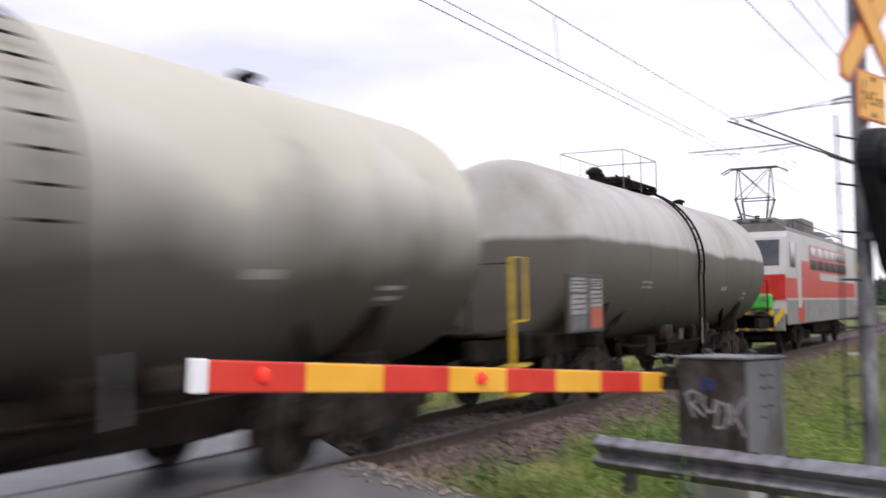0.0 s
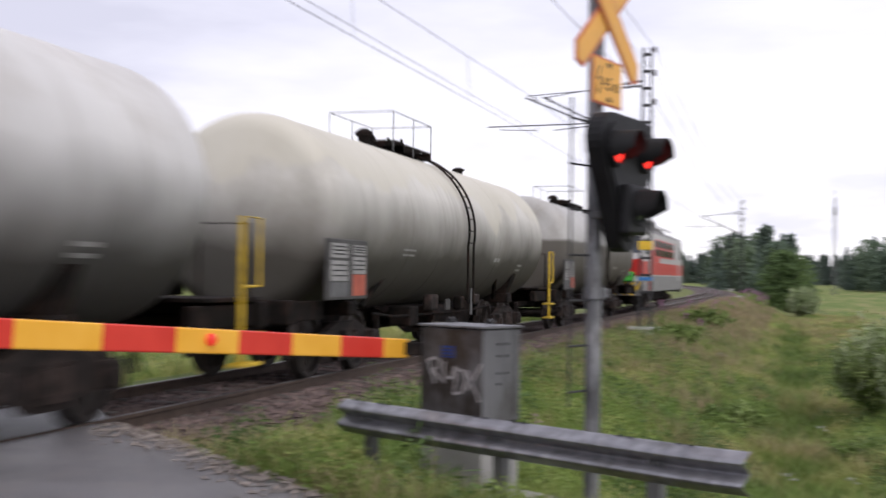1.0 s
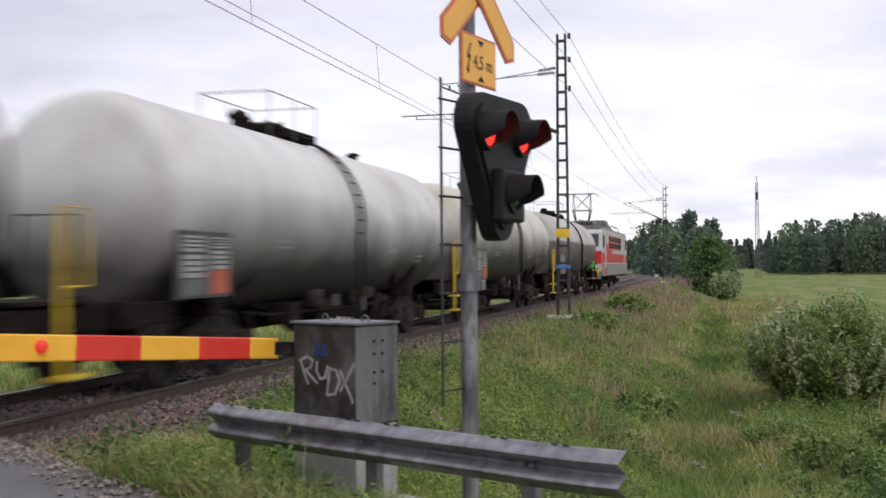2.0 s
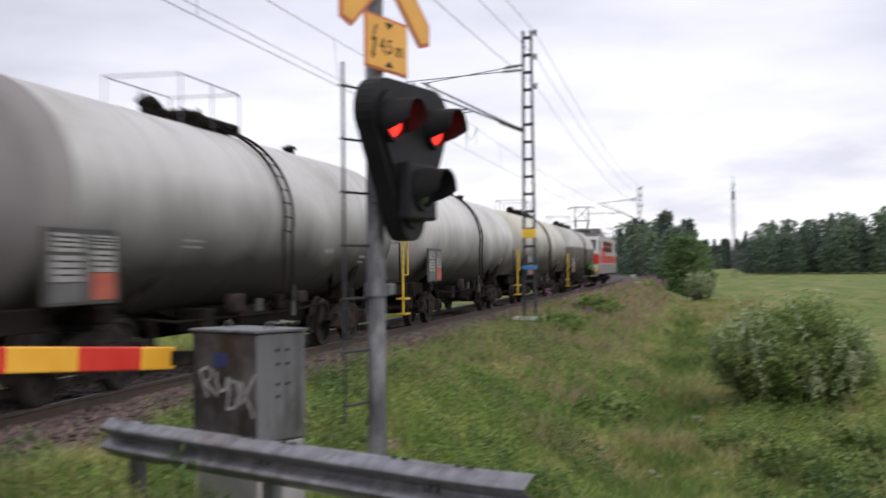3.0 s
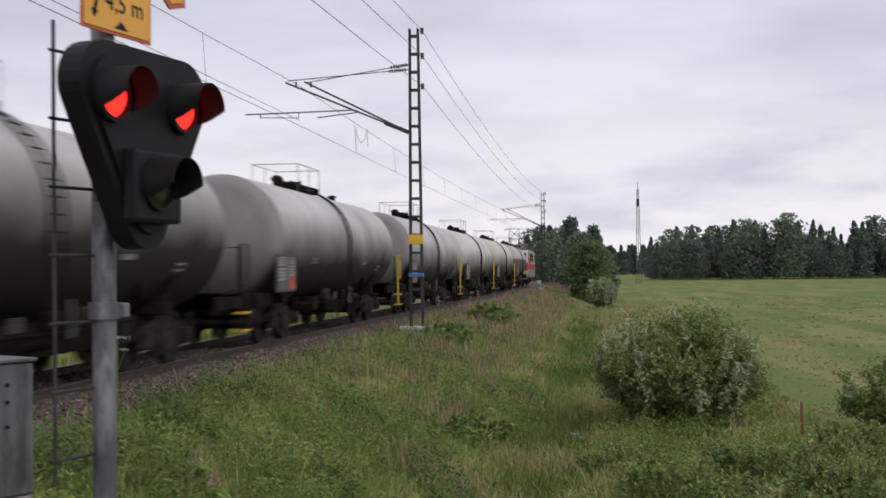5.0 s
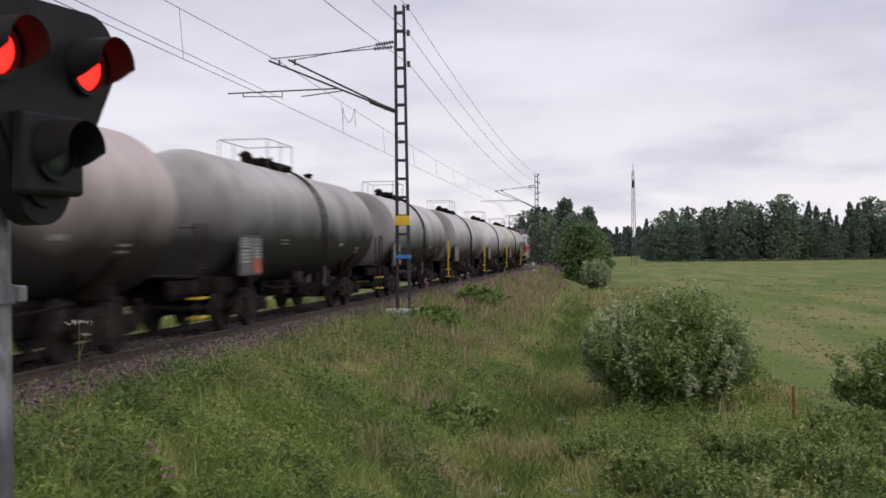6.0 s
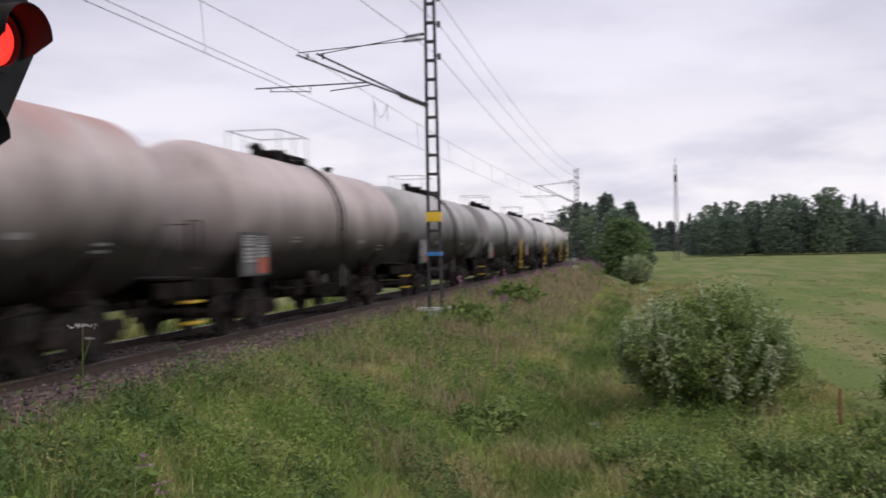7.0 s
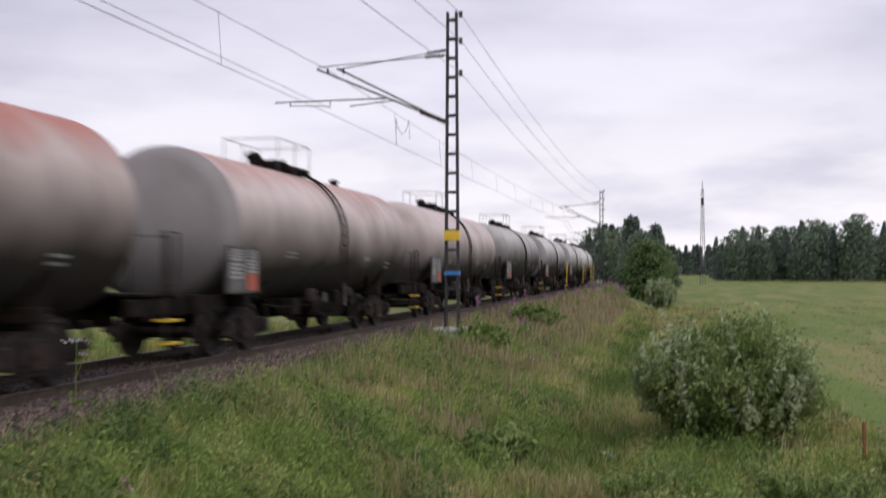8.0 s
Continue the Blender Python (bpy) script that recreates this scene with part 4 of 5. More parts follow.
            part("rung", bm, UNDER, t)
    top = TANK_Z + TANK_R
    bm = bmesh.new()
    box(bm, (1.25, 0.06, 0.14), (0, -1.5, top + 0.0))
    walkway = part("top_walkway", bm, UNDER, t, "dark slatted walkway")
    for y in (-1.5, 0.1):
        bm = bmesh.new()
        box(bm, (1.25, 0.06, 0.14), (0, y, top + 0.0))
        part("crossbar", bm, UNDER, walkway)
    for k in range(7):
        bm = bmesh.new()
        box(bm, (0.12, 1.75, 0.03), (-0.54 + 0.18 * k, -0.72, top + 0.085))
        part("slat", bm, UNDER, walkway)
    bm = bmesh.new()
    for s in (-0.62, 0.62):
        tube(bm, [(s, -2.1, top - 0.1), (s, -2.1, top + 0.62), (s, 0.15, top + 0.62), (s, 0.15, top - 0.1)], 0.01, 6)
        for y in (-0.95,):
            rod(bm, (s, y, top - 0.1), (s, y, top + 0.62), 0.01, 6)
    for y in (-2.1, 0.15):
        rod(bm, (-0.62, y, top + 0.62), (0.62, y, top + 0.62), 0.01, 6)
    part("top_railing", bm, GALV_DARK, t, "thin pipe railing")
    bm = bmesh.new()
    lathe(bm, [(0.32, -0.15), (0.32, 0.16), (0.36, 0.17), (0.36, 0.2), (0.3, 0.24), (0.0, 0.27)], 24, pose(0, -0.8, top))
    for k in range(6):
        a = k * math.pi / 3
        rod(bm, (0.33 * math.cos(a), -0.8 + 0.33 * math.sin(a), top + 0.1), (0.33 * math.cos(a), -0.8 + 0.33 * math.sin(a), top + 0.27), 0.03, 6)
    part("manhole", bm, UNDER, t, smooth=True)
    for y, r, h in ((-1.95, 0.11, 0.34), (-1.68, 0.08, 0.28), (4.3, 0.1, 0.2)):
        bm = bmesh.new()
        lathe(bm, [(r, -0.1), (r, h * 0.6), (r * 1.5, h * 0.62), (r * 1.5, h * 0.8), (r * 0.6, h), (0, h)], 16, pose(0, y, top))
        part("valve", bm, UNDER, t, smooth=True)
    # side panel with placards near the rear bogie
    for s in (1, -1):
        bm = bmesh.new()
        box(bm, (0.05, 1.5, 0.84), (s * 1.5, -6.5, 1.57), bevel=0.01)
        panel = part("placard_panel", bm, BOX_GREY, t, "dark grey placard panel")
        for yy, z, w, h, m_ in ((-0.34, 0.26, 0.62, 0.2, LABEL_WHITE), (-0.34, -0.02, 0.62, 0.28, LABEL_WHITE), (0.42, 0.06, 0.5, 0.24, LABEL_WHITE), (0.42, -0.22, 0.5, 0.3, LABEL_RED), (-0.34, -0.28, 0.62, 0.2, GALV_DARK), (0.42, 0.28, 0.5, 0.14, LABEL_WHITE)):
            bm = bmesh.new()
            box(bm, (0.006, w, h), (s * 1.528, -6.5 + yy, 1.57 + z), bevel=0.001)
            pl = part("placard", bm, m_, panel)
            if m_ is LABEL_WHITE:
                for k in range(3):
                    bm = bmesh.new()
                    box(bm, (0.004, w * 0.8, 0.018), (s * 1.533, -6.5 + yy, 1.57 + z + h * (0.28 - 0.26 * k)))
                    part("text_bar", bm, BLACK, panel)
    # valve and brake gear between the bogies
    for s in (-1, 1):
        bm = bmesh.new()
        rod(bm, (s * 0.85, -0.9, 0.74), (s * 0.85, 0.9, 0.74), 0.2, 16)
        part("air_reservoir", bm, UNDER, t, smooth=True)
        bm = bmesh.new()
        extrude(bm, [(-2.9, 0.95), (-2.4, 0.84), (-1.0, 0.42), (3.1, 0.42), (3.5, 0.62), (3.6, 0.95)], 0.06, Matrix.Translation((s * 0.55 + 0.03, 0, 0)) @ pose(0, 0, 0, 0, 0, 90))
        part("fish_belly_web", bm, UNDER, t)
        for y in (-5.3, 4.8):
            for yy in (-1.55, 1.55):
                bm = bmesh.new()
                box(bm, (0.1, 0.07, 0.42), (s * 0.95, y + yy, 0.66), (8 * yy, 0, 0), bevel=0.015)
                part("brake_hanger", bm, BOGIE, t)
                bm = bmesh.new()
                box(bm, (0.14, 0.09, 0.34), (s * 0.76, y + yy * 0.99, 0.45), (6 * yy, 0, 0), bevel=0.02)
                part("brake_shoe", bm, BOGIE, t)
    # drain cover, fittings and pipework under the belly
    for y, z, w, h, m_ in ((-1.3, 1.0, 0.5, 0.3, BOGIE), (0.6, 0.96, 0.34, 0.26, UNDER), (1.7, 1.02, 0.42, 0.22, BOGIE)):
        bm = bmesh.new()
        box(bm, (0.16, w, h), (1.12, y, z), bevel=0.04)
        part("fitting_box", bm, m_, t)
    for s in (-1, 1):
        bm = bmesh.new()
        tube(bm, [(s * 1.05, -4.2, 0.88), (s * 1.05, -3.2, 0.8), (s * 1.08, 1.2, 0.78), (s * 1.05, 3.4, 0.86)], 0.025, 6)
        part("brake_pipe", bm, UNDER, t)
    bm = bmesh.new()
    rod(bm, (0.35, -1.2, 0.72), (0.35, 0.1, 0.72), 0.17, 14)
    rod(bm, (-0.4, 1.0, 0.7), (-0.4, 2.2, 0.7), 0.2, 14)
    box(bm, (0.4, 0.5, 0.35), (0.9, -2.2, 0.78), bevel=0.03)
    rod(bm, (0, -0.6, 1.1), (0, -0.6, 0.55), 0.11, 12)
    rod(bm, (0.0, -0.6, 0.6), (1.2, -0.6, 0.55), 0.07, 10)
    rod(bm, (-0.1, -5, 0.62), (-0.1, 3.5, 0.62), 0.025, 6)
    part("brake_gear", bm, UNDER, t)
    bm = bmesh.new()
    rod(bm, (1.28, 0.9, 0.72), (1.28, 0.9, 1.25), 0.03, 8)
    part("valve_lever", bm, GALV_DARK, t, "grey valve lever")
    bm = bmesh.new()
    box(bm, (0.04, 0.26, 0.2), (1.2, -0.5, 0.95), bevel=0.01)
    part("brake_plate", bm, BOX_GREY, t)
    for y in (-5.3, 4.8):
        make_bogie(t, y)
    return t


def make_train():
    greys = [
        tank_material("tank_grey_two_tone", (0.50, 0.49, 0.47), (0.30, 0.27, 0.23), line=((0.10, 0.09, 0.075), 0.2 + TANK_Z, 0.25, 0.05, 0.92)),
        # soft lines below: shade towards the ground painted in with the lower grime
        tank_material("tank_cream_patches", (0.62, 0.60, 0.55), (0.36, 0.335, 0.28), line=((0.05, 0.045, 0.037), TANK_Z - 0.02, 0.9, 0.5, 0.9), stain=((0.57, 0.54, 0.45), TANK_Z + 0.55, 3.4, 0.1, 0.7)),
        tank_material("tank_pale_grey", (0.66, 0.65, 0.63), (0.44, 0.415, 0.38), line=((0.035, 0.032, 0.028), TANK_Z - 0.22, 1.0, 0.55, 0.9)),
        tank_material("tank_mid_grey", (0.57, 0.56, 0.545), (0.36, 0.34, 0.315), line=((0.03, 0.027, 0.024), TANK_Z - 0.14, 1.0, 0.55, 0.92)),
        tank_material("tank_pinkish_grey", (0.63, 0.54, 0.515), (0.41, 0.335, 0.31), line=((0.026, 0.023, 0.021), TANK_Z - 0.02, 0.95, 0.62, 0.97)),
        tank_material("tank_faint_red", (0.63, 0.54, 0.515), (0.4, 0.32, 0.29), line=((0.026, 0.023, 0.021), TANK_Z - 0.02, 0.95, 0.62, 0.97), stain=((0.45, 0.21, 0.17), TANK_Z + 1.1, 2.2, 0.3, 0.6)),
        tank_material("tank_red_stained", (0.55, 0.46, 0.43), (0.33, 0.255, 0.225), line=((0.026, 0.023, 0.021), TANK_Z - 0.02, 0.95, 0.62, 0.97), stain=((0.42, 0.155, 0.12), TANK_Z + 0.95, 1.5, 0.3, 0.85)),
        tank_material("tank_low_shade_pale_grey", (0.6, 0.59, 0.575), (0.37, 0.35, 0.32), line=((0.028, 0.026, 0.023), TANK_Z + 0.1, 0.95, 0.62, 0.97)),
        tank_material("tank_low_shade_grey", (0.52, 0.505, 0.49), (0.29, 0.27, 0.25), line=((0.026, 0.024, 0.021), TANK_Z + 0.25, 0.95, 0.62, 0.97)),
    ]
    # heads of some wagons: a darker grey, darkening further towards the bottom
    dark_head = tank_material("tank_head_dark_grey", (0.29, 0.27, 0.265), (0.2, 0.185, 0.18), line=((0.04, 0.036, 0.033), TANK_Z - 0.6, 0.9, 0.6, 0.93))
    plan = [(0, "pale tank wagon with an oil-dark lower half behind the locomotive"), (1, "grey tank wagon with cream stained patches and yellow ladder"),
            (2, "pale grey tank wagon with dusty streaks and yellow ladder"), (3, "mid-grey grimy tank wagon with yellow ladder"),
            (7, "pale grey tank wagon, lower half darkened by grime and painted shade"), (8, "mid-grey tank wagon, lower half darkened by grime and painted shade"),
            (4, "pinkish-grey grimy tank wagon with yellow end rails"), (5, "pinkish tank wagon with faint rusty patches on top"),
            (6, "grey tank wagon with broad rusty red stain on top"), (4, "pinkish-grey grimy tank wagon with dark end ladder")]
    DARK_HEADS = (3, 4, 7, 8, 9)
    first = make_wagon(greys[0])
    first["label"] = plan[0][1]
    wagons = [first]
    for k in range(1, len(plan)):
        w = copy_thing(first, Matrix.Identity(4))
        w["label"] = plan[k][1]
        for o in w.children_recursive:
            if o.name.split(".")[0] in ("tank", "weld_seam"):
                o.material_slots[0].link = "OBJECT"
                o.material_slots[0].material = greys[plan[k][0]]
            if o.name.split(".")[0] == "tank_head":
                o.material_slots[0].link = "OBJECT"
                o.material_slots[0].material = dark_head if k in DARK_HEADS else greys[plan[k][0]]
                if k in DARK_HEADS:
                    o["label"] = "darker grey dished tank head, darkest towards the bottom"
            if k >= 5 and o.name.split(".")[0] == "yellow_ladder":
                o.material_slots[0].link = "OBJECT"
                o.material_slots[0].material = BOGIE
                o["label"] = "dark grimy end ladder and handrail"
        wagons.append(w)
    for o in first.children_recursive:
        kind_ = o.name.split(".")[0]
        if kind_ == "placard_panel":
            o.matrix_basis = pose(0, -0.5, 0)
        if kind_ in ("yellow_ladder", "step"):
            bpy.data.objects.remove(o)
    return wagons


def make_loco():
    """Origin at the rear body end, +y ahead. Electric locomotive, boxy, two cabs."""
    t = thing("electric_locomotive", "red and white boxy electric locomotive with raised pantograph", "locomotive")
    ln = 18.1
    side = [(0.25, 0.95), (0.0, 1.2), (0.0, 2.35), (0.28, 3.55), (0.5, 3.75), (ln - 0.5, 3.75), (ln - 0.28, 3.55), (ln, 2.35), (ln, 1.2), (ln - 0.25, 0.95)]
    bm = bmesh.new()
    extrude(bm, side, 3.0, Matrix.Translation((1.5, 0, 0)) @ pose(0, 0, 0, 0, 0, 90))
    bmesh.ops.recalc_face_normals(bm, faces=bm.faces)
    part("body", bm, LOCO_WHITE, t, "off-white body shell")
    bm = bmesh.new()
    roof = [(-1.5, 3.74), (-1.42, 3.9), (-1.15, 4.03), (1.15, 4.03), (1.42, 3.9), (1.5, 3.74)]
    extrude(bm, roof, ln - 1.0, pose(0, 0.5, 0))
    bmesh.ops.recalc_face_normals(bm, faces=bm.faces)
    part("roof", bm, LOCO_ROOF, t, "grey roof")
    for s in (-1, 1):
        bm = bmesh.new()
        box(bm, (0.02, ln - 0.1, 0.7), (s * 1.503, ln / 2, 1.25))
        part("lower_skirt", bm, LOCO_GREY, t, "grey lower side")
        bm = bmesh.new()
        box(bm, (0.02, ln - 0.06, 0.62), (s * 1.504, ln / 2, 1.93))
        box(bm, (0.02, 3.6, 0.62), (s * 1.506, 4.6, 2.56))
        part("side_stripe", bm, LOCO_RED, t, "red side stripe")
        bm = bmesh.new()
        box(bm, (0.02, 1.1, 0.62), (s * 1.506, 2.4, 1.25))
        part("side_patch", bm, LOCO_RED, t)
        bm = bmesh.new()
        box(bm, (0.02, ln - 0.1, 0.06), (s * 1.508, ln / 2, 1.61))
        part("side_moulding", bm, LOCO_WHITE, t)
        bm = bmesh.new()
        box(bm, (0.02, 8.8, 0.95), (s * 1.507, 8.7, 3.0))
        part("grille_field", bm, LOCO_RED, t)
        for row in (0, 1):
            for k in range(6):
                bm = bmesh.new()
                box(bm, (0.02, 1.2, 0.36), (s * 1.517, 5.0 + 1.45 * k, 2.78 + 0.46 * row), bevel=0.004)
                part("side_window", bm, GLASS, t)
        for y in (1.15, ln - 1.15):
            bm = bmesh.new()
            box(bm, (0.02, 0.75, 0.8), (s * 1.508, y, 3.0), bevel=0.004)
            part("cab_side_window", bm, GLASS, t)
        for yy in (2.2, ln - 2.2):
            bm = bmesh.new()
            box(bm, (0.012, 0.7, 2.1), (s * 1.512, yy, 2.4), bevel=0.003)
            part("cab_door", bm, LOCO_WHITE, t)
    for y, d in ((0.0, -1), (ln, 1)):
        bm = bmesh.new()
        box(bm, (2.98, 0.03, 0.75), (0, y + 0.004 * d, 1.97))
        part("front_panel", bm, LOCO_RED, t, "red end panel")
        tilt = math.degrees(math.atan2(0.28, 1.2))
        for s in (-0.7, 0.7):
            bm = bmesh.new()
            box(bm, (1.25, 0.03, 0.85), (s, y - d * 0.16, 3.05), (-d * -tilt if d < 0 else tilt, 0, 0), bevel=0.006)
            part("windscreen", bm, GLASS, t)
        bm = bmesh.new()
        box(bm, (2.9, 0.12, 0.62), (0, y + d * 0.02, 1.05), bevel=0.02)
        beam = part("buffer_beam", bm, LOCO_GREY, t)
        for k in range(9):
            bm = bmesh.new()
            box(bm, (0.14, 0.012, 0.7), (-1.25 + 0.31 * k, y + d * 0.086, 1.05), (0, 38, 0))
            part("hazard_stripe", bm, BAND_YELLOW, beam)
        for s in (-0.88, 0.88):
            bm = bmesh.new()
            rod(bm, (s, y + d * 0.05, 1.05), (s, y + d * 0.45, 1.05), 0.1, 12)
            rod(bm, (s, y + d * 0.42, 1.05), (s, y + d * 0.48, 1.05), 0.24, 20)
            part("buffer", bm, UNDER, t)
            bm = bmesh.new()
            rod(bm, (s * 1.2, y, 1.62), (s * 1.2, y + d * 0.06, 1.62), 0.13, 16)
            part("headlight", bm, GLASS, t)
    bm = bmesh.new()
    box(bm, (0.8, 0.22, 0.42), (0.75, -0.12, 1.55), bevel=0.07)
    cover = part("green_cover", bm, GREEN, t, "bright green end box")
    for s in (0.55, 0.95):
        bm = bmesh.new()
        rod(bm, (s, -0.22, 1.66), (s, -0.28, 1.66), 0.06, 12)
        part("knob", bm, LOCO_GREY, cover)
    # roof gear
    for x, y, w, l_, h in ((0, 4.4, 1.4, 1.8, 0.42), (0.3, 7.2, 1.6, 2.2, 0.55), (-0.2, 10.0, 1.7, 2.4, 0.5), (0.2, 12.7, 1.2, 1.6, 0.4)):
        bm = bmesh.new()
        box(bm, (w, l_, h), (x, y, 4.03 + h / 2), bevel=0.05)
        part("roof_box", bm, LOCO_ROOF, t)
    for y in (1.0, 2.9, 5.7, 8.6, 11.5, 14.0):
        for s in (-0.5, 0.1, 0.6):
            bm = bmesh.new()
            for k in range(4):
                rod(bm, (s, y, 4.03 + 0.08 * k), (s, y, 4.08 + 0.08 * k), 0.075, 10)
            part("roof_insulator", bm, INSUL, t)
    bm = bmesh.new()
    tube(bm, [(0.1, 1.0, 4.42), (0.1, 5.7, 4.5), (0.1, 11.5, 4.5), (0.1, 14.0, 4.42)], 0.025, 6)
    part("roof_conductor", bm, MASTSTEEL, t)
    for s in (-1, 1):
        bm = bmesh.new()
        tube(bm, [(s * 1.2, 3.3, 4.0), (s * 1.2, 3.3, 4.3), (s * 1.2, 14.8, 4.3), (s * 1.2, 14.8, 4.0)], 0.02, 6)
        part("roof_rail", bm, MASTSTEEL, t)
    def pantograph(y, up):
        p_ = bmesh.new()
        box(p_, (1.3, 1.5, 0.08), (0, y, 4.24))
        base = part("pantograph", p_, MASTSTEEL, t, "raised pantograph" if up else "folded pantograph")
        kz, hz = (5.15, 6.28) if up else (4.36, 4.46)
        ky = 0.5 if up else 1.2
        bars = []
        for e in (-1, 1):
            for s in (-1, 1):
                bars.append(((s * 0.35, y + e * 0.15, 4.28), (s * 0.5, y + e * ky, kz), 0.035))
                bars.append(((s * 0.5, y + e * ky, kz), (s * 0.5, y + e * 0.1, hz), 0.02))
                bars.append(((-s * 0.5, y + e * ky, kz), (s * 0.5, y + e * 0.1, hz), 0.014))
            bars.append(((-0.55, y + e * ky, kz), (0.55, y + e * ky, kz), 0.022))
        for a_, b_, r_ in bars:
            p_ = bmesh.new()
            rod(p_, a_, b_, r_, 6)
            part("pantograph_arm", p_, MASTSTEEL, base)
        for e in (-0.18, 0.18):
            p_ = bmesh.new()
            tube(p_, [(-1.0, y + e, hz - 0.17), (-0.72, y + e, hz), (0.72, y + e, hz), (1.0, y + e, hz - 0.17)], 0.025, 6)
            part("contact_strip", p_, MASTSTEEL, base)
    pantograph(3.9, True)
    pantograph(ln - 2.2, False)
    bm = bmesh.new()
    box(bm, (2.3, 4.0, 0.5), (0, ln / 2, 0.72), bevel=0.05)
    part("underfloor_tank", bm, UNDER, t)
    # the upper body and roof gear are squat
    for o in t.children_recursive:
        for v in o.data.vertices:
            if v.co.z > 2.35:
                v.co.z = 2.3 + (v.co.z - 2.35) * 0.87
            elif v.co.z > 2.0:
                v.co.z = 2.0 + (v.co.z - 2.0) * 0.857
    for y in (4.5, ln - 4.5):
        make_bogie(t, y, 1.4)
    return t


def motions():
    steps = [0.5 * i for i in range(17)]
    for k, w in enumerate(WAGONS):
        walk(w, [(t, on_track(RING_FIRST - WAGON_L * k + SPEED * t)) for t in steps])
    walk(LOCO, [(t, on_track(LOCO_REAR + 0.45 + SPEED * t)) for t in steps])
    rolled = {}
    ticks = [i / FPS for i in range(8 * FPS + 1)]
    for v in [*WAGONS, LOCO]:
        for o in v.children_recursive:
            if not o.name.startswith("wheelset"):
                continue
            y = round(o.matrix_basis.translation.y, 3)
            if y not in rolled:
                walk(o, [(t, pose(0, y, WHEEL_R) @ Matrix.Rotation(-SPEED * t / WHEEL_R, 4, "X")) for t in ticks])
                rolled[y] = o.animation_data
            else:
                o.rotation_mode = "QUATERNION"
                o.animation_data_create()
                o.animation_data.action = rolled[y].action
                o.animation_data.action_slot = rolled[y].action_slot


# ---- plants ----
def blades(name, mat, label, category, spots, rng):
    """spots: x, y, height, width, lean, blades in the tuft."""
    verts, faces = [], []
    for x, y, h, w, lean, n in spots:
        z = ground_z(x, y) - 0.03
        for _ in range(n):
            a = rng.uniform(0, 2 * math.pi)
            bx, by = x + rng.gauss(0, 0.05 + w), y + rng.gauss(0, 0.05 + w)
            hh = h * rng.uniform(0.55, 1.15)
            dx, dy = math.cos(a), math.sin(a)
            b2 = rng.uniform(0, 2 * math.pi)
            lx, ly = lean * hh * math.cos(b2), lean * hh * math.sin(b2)
            k = len(verts)
            ww = w * rng.uniform(0.6, 1.2)
            verts += [(bx - dx * ww, by - dy * ww, z), (bx + dx * ww, by + dy * ww, z),
                      (bx + lx * 0.35 + dx * ww * 0.7, by + ly * 0.35 + dy * ww * 0.7, z + hh * 0.6), (bx + lx * 0.35 - dx * ww * 0.7, by + ly * 0.35 - dy * ww * 0.7, z + hh * 0.6),
                      (bx + lx, by + ly, z + hh * (1 - 0.25 * lean))]
            faces += [(k, k + 1, k + 2, k + 3), (k + 3, k + 2, k + 4)]
    return joined(name, verts, faces, mat, label, category)


def on_asphalt(x, y):
    s_edge, n_edge = road_edges(x)
    return s_edge - 0.1 < y < n_edge + 0.05


def patch(x, y, size, shift):
    return noise.noise(Vector((x / size, y / size, shift)))


def bare(x, y):
    """Spots where nothing tall grows: the road, the cabinet's foot and the mast's foundation."""
    return on_asphalt(x, y) or (abs(x - 5.9) < 0.8 and abs(y - 3.6) < 0.35) or (abs(x - 3.25) < 0.62 and 29.6 < y < 31.2)


